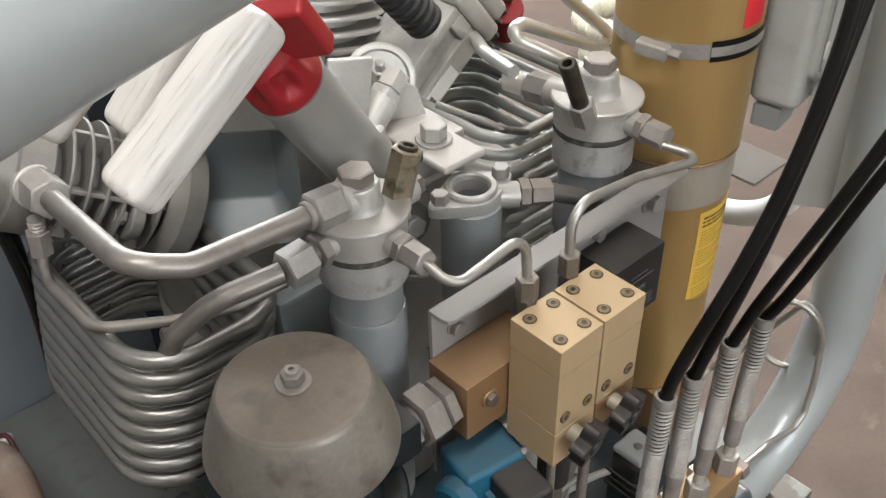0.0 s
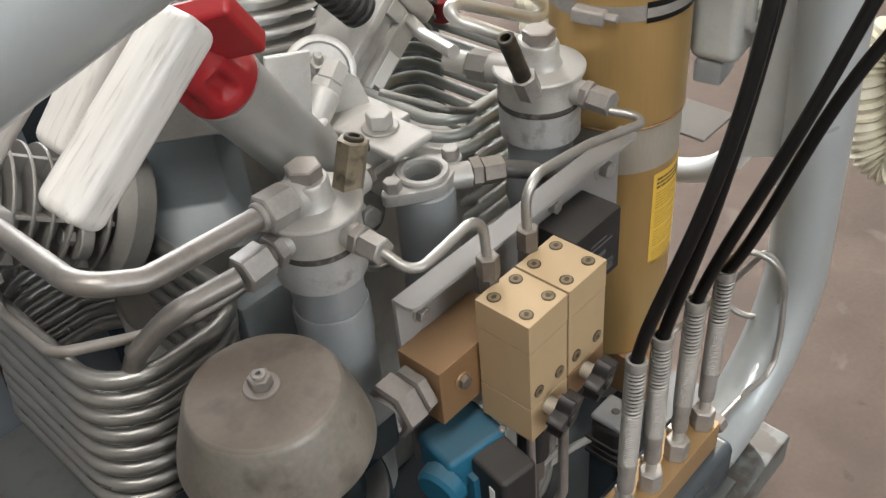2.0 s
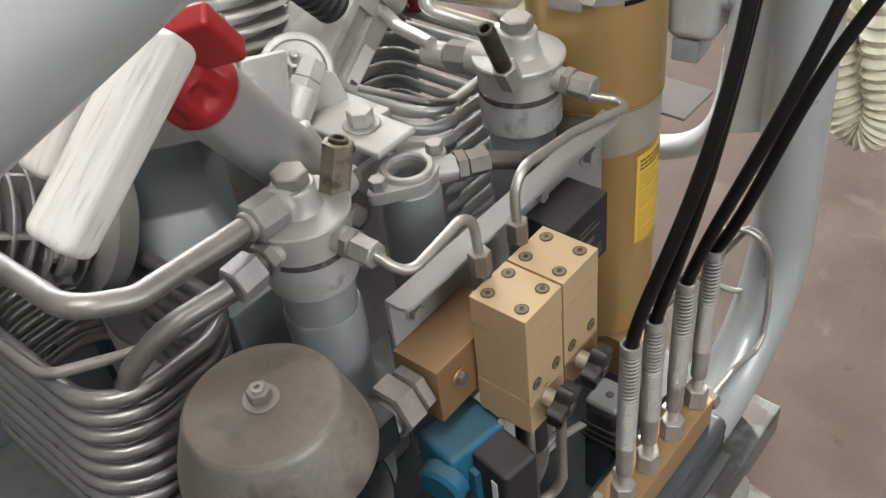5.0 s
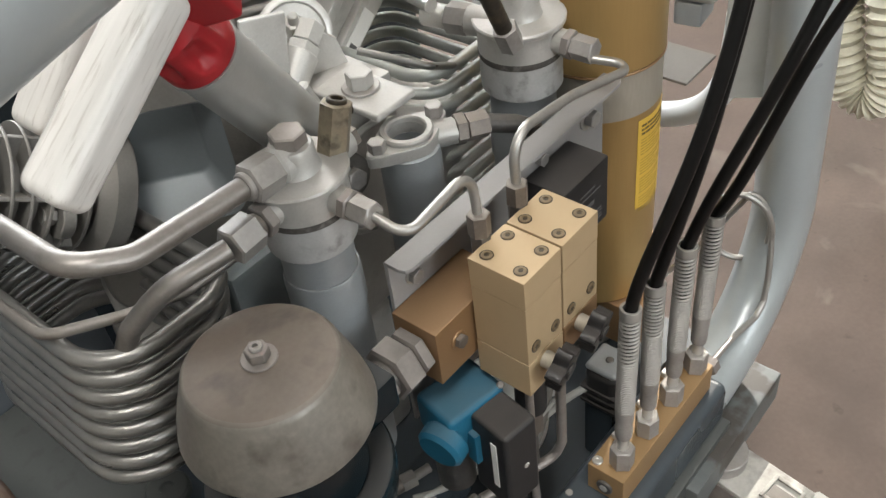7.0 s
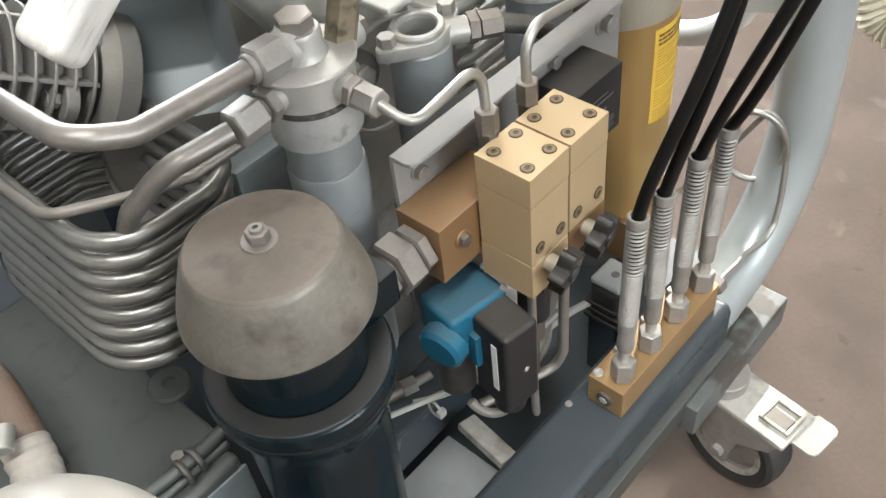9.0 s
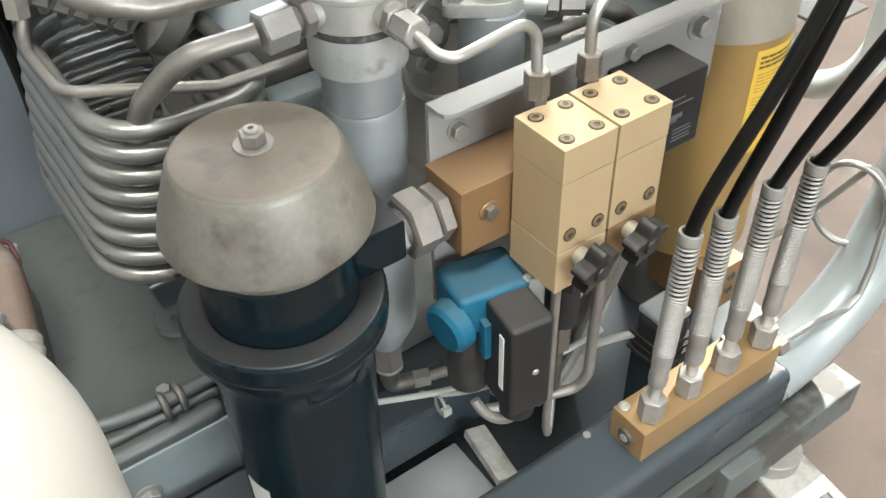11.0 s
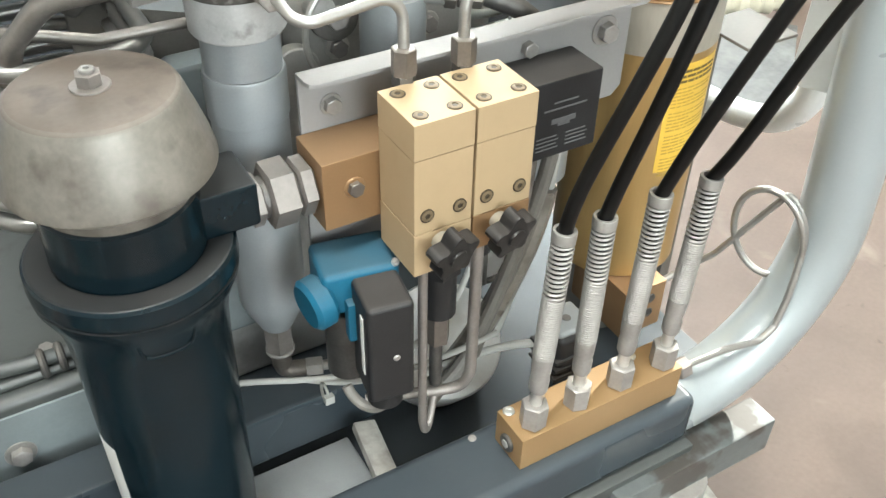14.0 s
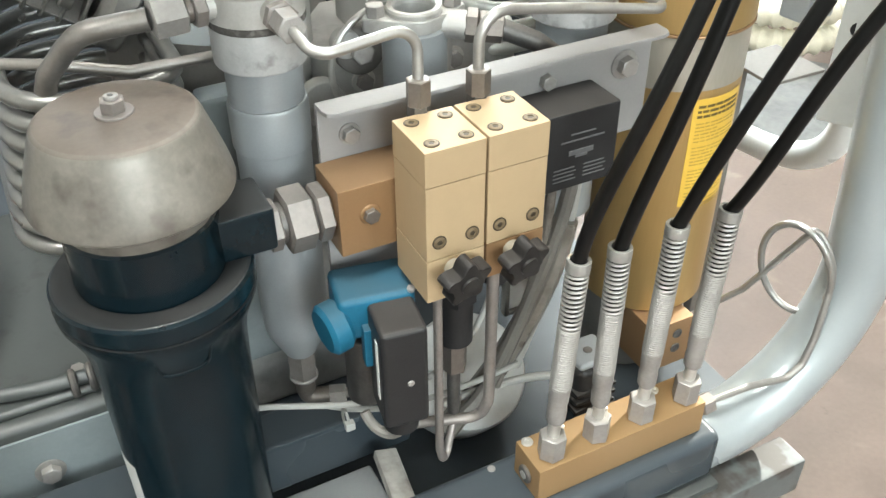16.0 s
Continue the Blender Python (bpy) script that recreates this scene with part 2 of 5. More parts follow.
tan_dust = material("dusty_rusty_pipe", (0.14, 0.085, 0.06), 0.85, 0.0, 0.15, 14, 160, 0.3, dust=0.5, dust_colour=(0.31, 0.26, 0.22), stain=0.5, stain_colour=(0.30, 0.27, 0.24), stain_scale=30)
tape_wrap = material("grey_wrap_tape", (0.40, 0.37, 0.33), 0.65, 0.0, 0.15, 30, 160, 0.4)
label_yellow = material("yellow_label", (0.63, 0.405, 0.06), 0.45, 0.0, 0.04, 20, 200, 0.0)
label_white = material("white_label", (0.72, 0.72, 0.70), 0.5, 0.0, 0.04, 20, 200, 0.0)
label_red = material("red_label", (0.6, 0.02, 0.03), 0.45, 0.0, 0.05, 20, 200, 0.0)
ink_black = material("black_print", (0.12, 0.085, 0.02), 0.5, 0.0, 0.1, 50, 200, 0.0)
ink_grey = material("grey_print", (0.095, 0.095, 0.10), 0.5, 0.0, 0.1, 50, 200, 0.0)
white_cable = material("white_cable_sheath", (0.40, 0.40, 0.38), 0.45, 0.0, 0.06, 30, 200, 0.03, dust=0.3)
grey_hose = material("cloudy_dirty_hose", (0.19, 0.175, 0.155), 0.28, 0.0, 0.25, 30, 200, 0.05, stain=0.6, stain_colour=(0.09, 0.075, 0.06), stain_scale=40)
cream_duct = material("cream_corrugated_duct", (0.58, 0.55, 0.44), 0.55, 0.0, 0.1, 30, 200, 0.08)
wall_paint = material("workshop_wall_paint", (0.62, 0.60, 0.56), 0.7, 0.0, 0.05, 2, 60, 0.1)
window_white = material("white_window_paint", (0.75, 0.75, 0.73), 0.5, 0.0, 0.03, 6, 100, 0.02)


def concrete():
    m = material("brown_concrete", (0.127, 0.0925, 0.0755), 0.55, 0.0, 0.14, 7, 120, 0.18, stain=0.55, stain_colour=(0.080, 0.060, 0.049), stain_scale=5.5, gloss=0.35, edge=(0.56, 0.74))
    nt = m.node_tree
    n, link = nt.nodes, nt.links.new
    bsdf = n["Principled BSDF"]
    src = bsdf.inputs["Base Color"].links[0].from_socket
    coord = [k for k in n if k.type == "TEX_COORD"][0]
    veins = n.new("ShaderNodeTexNoise")
    veins.inputs["Scale"].default_value, veins.inputs["Detail"].default_value, veins.inputs["Distortion"].default_value = 7.0, 8.0, 0.8
    link(coord.outputs["Object"], veins.inputs["Vector"])
    r = n.new("ShaderNodeMapRange")
    r.inputs[1].default_value, r.inputs[2].default_value, r.inputs[3].default_value, r.inputs[4].default_value = 0.60, 0.72, 0.0, 0.40
    link(veins.outputs[0], r.inputs[0])
    k = n.new("ShaderNodeMix")
    k.data_type = "RGBA"
    link(r.outputs[0], k.inputs[0])
    link(src, k.inputs[6])
    k.inputs[7].default_value = (0.27, 0.22, 0.19, 1)
    spots = n.new("ShaderNodeTexNoise")
    spots.inputs["Scale"].default_value, spots.inputs["Detail"].default_value = 26.0, 3.0
    link(coord.outputs["Object"], spots.inputs["Vector"])
    q = n.new("ShaderNodeMapRange")
    q.inputs[1].default_value, q.inputs[2].default_value, q.inputs[3].default_value, q.inputs[4].default_value = 0.67, 0.75, 0.0, 0.6
    link(spots.outputs[0], q.inputs[0])
    d = n.new("ShaderNodeMix")
    d.data_type = "RGBA"
    link(q.outputs[0], d.inputs[0])
    link(k.outputs[2], d.inputs[6])
    d.inputs[7].default_value = (0.055, 0.042, 0.035, 1)
    link(d.outputs[2], bsdf.inputs["Base Color"])
    return m


concrete_floor = concrete()


def glass():
    m = bpy.data.materials.new("window_glass")
    m.use_nodes = True
    b = m.node_tree.nodes["Principled BSDF"]
    b.inputs["Transmission Weight"].default_value, b.inputs["Roughness"].default_value, b.inputs["IOR"].default_value = 1.0, 0.02, 1.45
    return m


window_glass = glass()


def glow():
    m = bpy.data.materials.new("lamp_diffuser")
    m.use_nodes = True
    b = m.node_tree.nodes["Principled BSDF"]
    b.inputs["Emission Color"].default_value, b.inputs["Emission Strength"].default_value = (1, 0.96, 0.9, 1), 3.0
    return m


lamp_glow = glow()

# ---- mesh helpers ----
ORIGIN = {}


def thing(name, at, label, category, group="", kind=""):
    ob = new(name)
    ob.empty_display_size = 0.02
    ob.location = at
    ORIGIN[ob.name] = Vector(at)
    return tagged(ob, label, category, group, kind)


def part(name, bm, mat, parent=None, label="", sharp=35):
    me = bpy.data.meshes.new(name)
    bmesh.ops.recalc_face_normals(bm, faces=bm.faces)
    bm.to_mesh(me)
    bm.free()
    o = ORIGIN[parent.name] if parent else Vector()
    me.transform(Matrix.Translation(-o))
    for p in me.polygons:
        p.use_smooth = True
    me.set_sharp_from_angle(angle=radians(sharp))
    me.materials.append(mat)
    ob = new(name, me)
    ob.parent = parent
    ORIGIN[ob.name] = o
    flat = ob.modifiers.new("weighted_normals", "WEIGHTED_NORMAL")
    flat.keep_sharp, flat.weight = True, 70
    if label:
        tagged(ob, label)
    return ob


def solo(name, bm, mat, label, category, group="", kind="", at=None):
    """A thing of one mesh."""
    if at is not None:
        bmesh.ops.translate(bm, vec=-Vector(at), verts=bm.verts)
    ob = part(name, bm, mat)
    if at is not None:
        ob.location = at
    return tagged(ob, label, category, group, kind)


def box(x0, x1, y0, y1, z0, z1, bev=0.0015, seg=2, m=None):
    bm = bmesh.new()
    bmesh.ops.create_cube(bm, size=1.0)
    bmesh.ops.scale(bm, vec=(x1 - x0, y1 - y0, z1 - z0), verts=bm.verts)
    bmesh.ops.translate(bm, vec=((x0 + x1) / 2, (y0 + y1) / 2, (z0 + z1) / 2), verts=bm.verts)
    if bev:
        bmesh.ops.bevel(bm, geom=list(bm.edges), offset=bev, segments=seg, affect="EDGES", profile=0.5)
    if m is not None:
        bmesh.ops.transform(bm, matrix=m, verts=bm.verts)
    return bm


def join(*bms):
    out = bms[0]
    for b in bms[1:]:
        me = bpy.data.meshes.new("joining")
        b.to_mesh(me)
        b.free()
        out.from_mesh(me)
        bpy.data.meshes.remove(me)
    return out


def along(p, q, spin=0.0):
    """A pose at p whose z axis points to q."""
    d = Vector(q) - Vector(p)
    return Matrix.Translation(p) @ d.to_track_quat("Z", "Y").to_matrix().to_4x4() @ Matrix.Rotation(radians(spin), 4, "Z")


def lathe(profile, m=None, n=40):
    """A turned body from (radius, height) pairs; radius 0 closes an end."""
    bm = bmesh.new()
    rings = []
    for r, z in profile:
        if r <= 1e-6:
            rings.append([bm.verts.new((0, 0, z))])
        else:
            rings.append([bm.verts.new((r * math.cos(2 * math.pi * i / n), r * math.sin(2 * math.pi * i / n), z)) for i in range(n)])
    for a, b in zip(rings, rings[1:]):
        for i in range(n):
            j = (i + 1) % n
            if len(a) == 1 and len(b) == 1:
                continue
            if len(a) == 1:
                bm.faces.new((a[0], b[j], b[i]))
            elif len(b) == 1:
                bm.faces.new((a[i], a[j], b[0]))
            else:
                bm.faces.new((a[i], a[j], b[j], b[i]))
    if m is not None:
        bmesh.ops.transform(bm, matrix=m, verts=bm.verts)
    return bm


def cyl(p, q, r, bev=0.0012, n=32, hole=0.0, depth=0.0):
    """A turned rod from p to q with softened rims, and a blind hole in its far end if wanted."""
    h = (Vector(q) - Vector(p)).length
    prof = [(0, 0), (r - bev, 0), (r, bev), (r, h - bev), (r - bev, h)]
    prof += [(hole, h), (hole, h - depth), (0, h - depth)] if hole else [(0, h)]
    return lathe(prof, along(p, q), n)


def hexa(p, q, flats, spin=0.0, hole=0.0, depth=0.0):
    """A hexagon bar from p to q with turned chamfers."""
    h = (Vector(q) - Vector(p)).length
    r = flats / math.sqrt(3)
    c = r * 0.13
    prof = [(0, 0), (r * 0.88, 0), (r, c * 0.6), (r, h - c * 0.6), (r * 0.88, h)]
    prof += [(hole, h), (hole, h - depth), (0, h - depth)] if hole else [(0, h)]
    return lathe(prof, along(p, q, spin), 6)


def fillet(pts, r, n=7):
    pts = [Vector(p) for p in pts]
    out = [pts[0]]
    for a, b, c in zip(pts, pts[1:], pts[2:]):
        u, v = (a - b), (c - b)
        lu, lv = u.length, v.length
        u, v = u / lu, v / lv
        turn = math.pi - u.angle(v)
        if turn < 0.02:
            out.append(b)
            continue
        t = min(r * math.tan(turn / 2), 0.48 * lu, 0.48 * lv)
        w = math.cos(turn / 2)
        p0, p2 = b + u * t, b + v * t
        for i in range(n + 1):
            s = i / n
            k0, k1, k2 = (1 - s) ** 2, 2 * s * (1 - s) * w, s * s
            out.append((p0 * k0 + b * k1 + p2 * k2) / (k0 + k1 + k2))
    out.append(pts[-1])
    return out


def sweep(path, r, n=14, closed=False, caps=True, radii=None):
    """A round tube along a path of points."""
    path = [Vector(p) for p in path]
    bm = bmesh.new()
    count = len(path)
    tang = []
    for i in range(count):
        a = path[(i - 1) % count] if closed or i > 0 else path[i]
        b = path[(i + 1) % count] if closed or i < count - 1 else path[i]
        tang.append((b - a).normalized())
    up = Vector((0, 0, 1)) if abs(tang[0].z) < 0.9 else Vector((1, 0, 0))
    side = tang[0].cross(up).normalized()
    rings = []
    for i in range(count):
        side = (side - tang[i] * side.dot(tang[i])).normalized()
        other = tang[i].cross(side)
        rr = radii[i] if radii else r
        rings.append([bm.verts.new(path[i] + side * rr * math.cos(2 * math.pi * k / n) + other * rr * math.sin(2 * math.pi * k / n)) for k in range(n)])
    pairs = list(zip(rings, rings[1:])) + ([(rings[-1], rings[0])] if closed else [])
    for a, b in pairs:
        for k in range(n):
            bm.faces.new((a[k], a[(k + 1) % n], b[(k + 1) % n], b[k]))
    if caps and not closed:
        bm.faces.new(rings[0])
        bm.faces.new(rings[-1])
    return bm


def tube(pts, r, bend=0.02, n=14):
    return sweep(fillet(pts, bend), r, n)


def bezier(c, n=28):
    c = [Vector(p) for p in c]
    k = len(c) - 1
    return [sum((c[i] * (math.comb(k, i) * (1 - s) ** (k - i) * s ** i) for i in range(k + 1)), Vector()) for s in (j / n for j in range(n + 1))]


def spin_m(centre, rx=0, ry=0, rz=0):
    return Matrix.Translation(centre) @ pose(0, 0, 0, rx, ry, rz) @ Matrix.Translation(-Vector(centre))


def prism(outline, m, h, bev=0.0):
    """An outline of (x, y) pairs drawn up by h along z of the pose m."""
    bm = bmesh.new()
    lo = [bm.verts.new((x, y, 0)) for x, y in outline]
    hi = [bm.verts.new((x, y, h)) for x, y in outline]
    k = len(outline)
    bm.faces.new(lo)
    bm.faces.new(hi)
    for i in range(k):
        bm.faces.new((lo[i], lo[(i + 1) % k], hi[(i + 1) % k], hi[i]))
    if bev:
        rim = [e for e in bm.edges if (e.verts[0].co.z - h) ** 2 < 1e-12 and (e.verts[1].co.z - h) ** 2 < 1e-12]
        bmesh.ops.bevel(bm, geom=rim, offset=bev, segments=2, affect="EDGES", profile=0.5)
    bmesh.ops.transform(bm, matrix=m, verts=bm.verts)
    return bm


def rounded(x0, x1, y0, y1, rad, n=7):
    out = []
    for cx, cy, a0 in ((x1 - rad, y1 - rad, 0), (x0 + rad, y1 - rad, 90), (x0 + rad, y0 + rad, 180), (x1 - rad, y0 + rad, 270)):
        for k in range(n + 1):
            a = radians(a0 + 90 * k / n)
            out.append((cx + rad * math.cos(a), cy + rad * math.sin(a)))
    return out


def nested(frames_, m, close):
    """Rounded rectangles (u0, u1, z0, z1, corner, depth) joined in turn into one skin."""
    bm = bmesh.new()
    loops = [[bm.verts.new(m @ Vector((u, d, z))) for u, z in rounded(u0, u1, z0, z1, c)] for u0, u1, z0, z1, c, d in frames_]
    for lo, hi in zip(loops, loops[1:]):
        for k in range(len(lo)):
            bm.faces.new((lo[k], lo[(k + 1) % len(lo)], hi[(k + 1) % len(lo)], hi[k]))
    if close:
        bm.faces.new(loops[-1])
    return bm


def bolt(p, q, flats, parent, name="bolt", mat=None, washer=0.0):
    """A hexagon-headed screw on a washer, as parts of its thing."""
    p, q = Vector(p), Vector(q)
    d = (q - p).normalized()
    w = 0.0016 if washer else 0.0
    if washer:
        part("washer", cyl(p - d * 0.0005, p + d * w, washer, 0.0004), zinc, parent)
    return part(name, hexa(p + d * (w - 0.0004), q, flats, spin=17), mat or zinc, parent)


def socket_screw(p, d, r, parent):
    """A cylinder-head screw sunk in a bore at p, looking along d."""
    p, d = Vector(p), Vector(d).normalized()
    bore = part("bore", lathe([(r, -0.001), (r, 0.0004), (r * 0.97, 0.0005), (r * 0.80, 0.0002), (0, 0.0002)], along(p, p + d), 24), bore_brown, parent)
    part("screw", lathe([(r * 0.82, 0.0), (r * 0.82, 0.0007), (r * 0.66, 0.0011), (r * 0.42, 0.0011), (r * 0.40, 0.0004), (0, 0.0004)], along(p, p + d), 20), screw_brass, bore)
    part("socket", hexa(p + d * 0.0004, p + d * 0.0008, r * 0.66), bore_brown, bore)
    return bore

# ---- setting ----
solo("floor", box(-3.2, 4.6, -3.2, 3.7, FLOOR - 0.08, FLOOR, 0), concrete_floor, "stained brown concrete workshop floor", "floor", kind="structure")
TOP = FLOOR + 2.95
solo("wall_west", box(-3.3, -3.2, -3.2, 3.4, FLOOR, TOP, 0), wall_paint, "plain painted workshop wall", "wall", kind="structure")
# south opening is assumed, made for the added fill lamp
solo("wall_south", join(box(-3.3, -1.0, -3.3, -3.2, FLOOR, TOP, 0), box(1.4, 4.5, -3.3, -3.2, FLOOR, TOP, 0), box(-1.0, 1.4, -3.3, -3.2, FLOOR, 1.0, 0),
     box(-1.0, 1.4, -3.3, -3.2, 2.45, TOP, 0)), wall_paint, "painted workshop wall with an assumed window opening", "wall", kind="structure")
# unseen opening, sized so sun reaches the manifold but misses floor and rear
solo("wall_east", join(box(4.5, 4.6, -3.3, -0.45, FLOOR, TOP, 0), box(4.5, 4.6, 1.95, 3.5, FLOOR, TOP, 0), box(4.5, 4.6, -0.45, 1.95, FLOOR, 2.12, 0),
     box(4.5, 4.6, -0.45, 1.95, 2.69, TOP, 0)), wall_paint, "painted workshop wall with an assumed window opening", "wall", kind="structure")
solo("wall_north", join(box(-3.3, 0.6, 3.4, 3.5, FLOOR, TOP, 0), box(3.0, 4.5, 3.4, 3.5, FLOOR, TOP, 0), box(0.6, 3.0, 3.4, 3.5, FLOOR, 1.0, 0),
     box(0.6, 3.0, 3.4, 3.5, 2.45, TOP, 0)), wall_paint, "painted workshop wall with an assumed window opening", "wall", kind="structure")
solo("ceiling", box(-3.3, 4.6, -3.3, 3.5, TOP, TOP + 0.1, 0), wall_paint, "plain white workshop ceiling", "ceiling", kind="structure")


def window(name, m, h=1.45):
    """A two-pane window 2.4 m wide; m stands at one lower corner."""
    win = thing(name, m @ Vector((1.2, 0.04, 0)), "assumed unseen white framed workshop window letting in daylight", "window", kind="structure")
    part("window_frame", join(box(0, 0.06, 0, 0.08, 0, h, 0.004, m=m), box(2.34, 2.4, 0, 0.08, 0, h, 0.004, m=m), box(0.06, 2.34, 0, 0.08, 0, 0.06, 0.004, m=m),
         box(0.06, 2.34, 0, 0.08, h - 0.06, h, 0.004, m=m), box(1.17, 1.23, 0, 0.08, 0.06, h - 0.06, 0.004, m=m)), window_white, win)
    for a, b in ((0.06, 1.17), (1.23, 2.34)):
        part("pane", box(a, b, 0.036, 0.042, 0.06, h - 0.06, 0, m=m), window_glass, win).visible_shadow = False


window("window_1", pose(0.6, 3.41, 1.0))
# unseen south window, added only to house the front fill lamp
window("added_window_south", pose(-1.0, -3.29, 1.0))
window("assumed_window_east", pose(4.59, -0.45, 2.12, 0, 0, 90), 0.57)
for x, y in ((-0.4, -0.2), (1.95, 1.65)):
    lamp = thing("ceiling_light", (x, y, TOP), "unseen white fluorescent ceiling light", "ceiling light", "ceiling lights")
    w, d = (0.75, 0.30) if x < 0 else (0.50, 1.15)
    part("housing", box(x - w, x + w, y - d, y + d, TOP - 0.05, TOP - 0.001, 0.004), window_white, lamp)
    part("diffuser", box(x - w + 0.03, x + w - 0.03, y - d + 0.03, y + d - 0.03, TOP - 0.062, TOP - 0.0505, 0.003), lamp_glow, lamp)

# ---- tubular carriage of the compressor ----
frm = thing("machine_frame", (0.4, 0.33, FLOOR + 0.12), "painted tubular steel frame of the compressor", "machine frame")
part("front_rail", box(0.12, 0.735, 0.277, 0.362, 0.012, 0.080, 0.012, 4), slate_paint, frm, "dark slate-blue front rail")
part("rail_flange", box(0.12, 0.735, 0.2675, 0.290, -0.026, 0.011, 0.003), pan_paint, frm, "grey-green lower flange")
part("cross_beam", box(-0.15, 0.455, 0.462, 0.515, 0.03, 0.098, 0.006), slate_paint, frm, "dark slate-blue cross beam")
part("side_beam", box(-0.02, 0.10, 0.36, 0.60, 0.0, 0.06, 0.006), slate_paint, frm)
cage = [(0.66, 0.315, 0.037)] + [(0.740 + 0.183 * math.sin(radians(a)), 0.315, 0.037 + 0.183 * (1 - math.cos(radians(a)))) for a in range(0, 91, 6)] + [(0.894, 0.330, 0.78)]
part("cage_tube", sweep(fillet(cage + [(0.894, 0.37, 0.885), (0.88, 0.610, 0.886), (0.059, 0.290, 0.883), (-0.55, 0.053, 0.883), (-0.62, 0.025, 0.80), (-0.62, 0.025, 0.02)], 0.10, 6), 0.0372, 40), frame_paint, frm, "pale grey-blue bent frame tube")
part("skid_bar", box(0.62, 0.850, 0.252, 0.294, -0.050, 0.002, 0.003), skid_metal, frm, "dusty steel skid bar")
part("base_sheet", box(-0.1, 0.86, 0.36, 1.10, -0.012, -0.004, 0.001), slate_paint, frm, "dark slate-blue base sheet")
part("base_panel", box(0.27, 0.402, 0.366, 0.46, -0.003, 0.022, 0.003), silver_paint, frm, "worn bare metal tray")
part("strut", box(0.395, 0.42, 0.363, 0.436, 0.055, 0.066, 0.002, m=spin_m((0.41, 0.415, 0.06), 0, 12, -8)), worn_zinc, frm, "dirty pale flat strut")
part("rivet", lathe([(0.0045, 0), (0.004, 0.0012), (0, 0.0016)], pose(0.492, 0.362 - 0.012, 0.0799), 16), zinc, frm)

# ---- castor ----
cas = thing("castor", (0.71, 0.235, FLOOR), "zinc-plated swivel castor with black tyre and brake tab", "castor")
part("swivel_head", cyl((0.725, 0.270, -0.060), (0.725, 0.270, -0.040), 0.034), zinc, cas)
fork_m = pose(0.7205, 0.232, -0.06, 0, 0, -8)
part("fork_top", box(-0.034, 0.036, -0.078, 0.052, -0.007, 0.001, 0.003, m=fork_m), worn_zinc, cas, "dusty zinc-plated fork")
for sx in (-0.034, 0.032):
    part("fork_side", prism([(-0.070, 0.0), (0.050, 0.0), (0.052, -0.030), (0.018, -0.108), (-0.006, -0.108), (-0.018, -0.050), (-0.062, -0.020)], fork_m @ Matrix.Translation((sx, 0, -0.0065)) @ Matrix(((0, 0, 1, 0), (1, 0, 0, 0), (0, 1, 0, 0), (0, 0, 0, 1))), 0.004), zinc, cas)
part("brake_window", join(box(-0.016, 0.024, -0.072, -0.067, 0.001, 0.005, 0.001, m=fork_m), box(-0.016, 0.024, -0.034, -0.029, 0.001, 0.005, 0.001, m=fork_m),
     box(-0.016, -0.011, -0.067, -0.034, 0.001, 0.005, 0.001, m=fork_m), box(0.019, 0.024, -0.067, -0.034, 0.001, 0.005, 0.001, m=fork_m)), worn_zinc, cas)
part("brake_pedal", box(-0.011, 0.010, -0.066, -0.035, 0.0012, 0.004, 0.001, m=fork_m), dark_steel, cas)
tab = [(-0.012, -0.070), (-0.012, -0.101), (-0.009, -0.107), (-0.003, -0.110), (0.037, -0.110), (0.043, -0.107), (0.046, -0.101), (0.046, -0.078), (0.034, -0.070)]
part("brake_tab", prism(tab, fork_m @ Matrix.Translation((0, 0, -0.0105)), 0.003, 0.0008), bright_steel, cas, "bright pressed brake tab")
wm = pose(0.7215, 0.236, -0.1512, 0, 0, -8) @ Matrix.Rotation(radians(90), 4, "Y")
whl = part("wheel", lathe([(0.010, -0.015), (0.046, -0.012), (0.050, -0.018), (0.055, -0.019), (0.055, 0.019), (0.050, 0.018), (0.046, 0.012), (0.010, 0.015), (0.010, -0.015)], wm, 48), zinc, cas)
part("rim", lathe([(0.0465, -0.0195), (0.0535, -0.0215), (0.0556, -0.0205), (0.0556, -0.0185), (0.0465, -0.0165), (0.0465, -0.0195)], wm, 56), worn_zinc, whl, "pale worn wheel rim")
part("tyre", lathe([(0.0552, -0.020), (0.068, -0.025), (0.0755, -0.021), (0.0785, 0.0), (0.0755, 0.021), (0.068, 0.025), (0.0552, 0.020), (0.0552, -0.020)], wm, 56), tyre_rubber, whl, "dusty black rubber tyre")
part("axle", hexa(wm @ Vector((0, 0, -0.044)), wm @ Vector((0, 0, 0.044)), 0.016), zinc, cas)

# ---- intake filter ----
DX, DY = 0.2235, 0.4215
at = pose(DX, DY, 0)
fil = thing("filter_pot", (DX, DY, -0.004), "black filter pot under a dusty grey steel dome", "filter")
part("bowl", lathe([(0, 0.0), (0.050, 0.0), (0.056, 0.006), (0.0590, 0.10), (0.0618, 0.29), (0.0630, 0.318), (0.0660, 0.338), (0.0730, 0.355), (0.0768, 0.364), (0.0775, 0.370), (0.0, 0.370)], at, 64), black_enamel, fil, "glossy black tapered bowl")
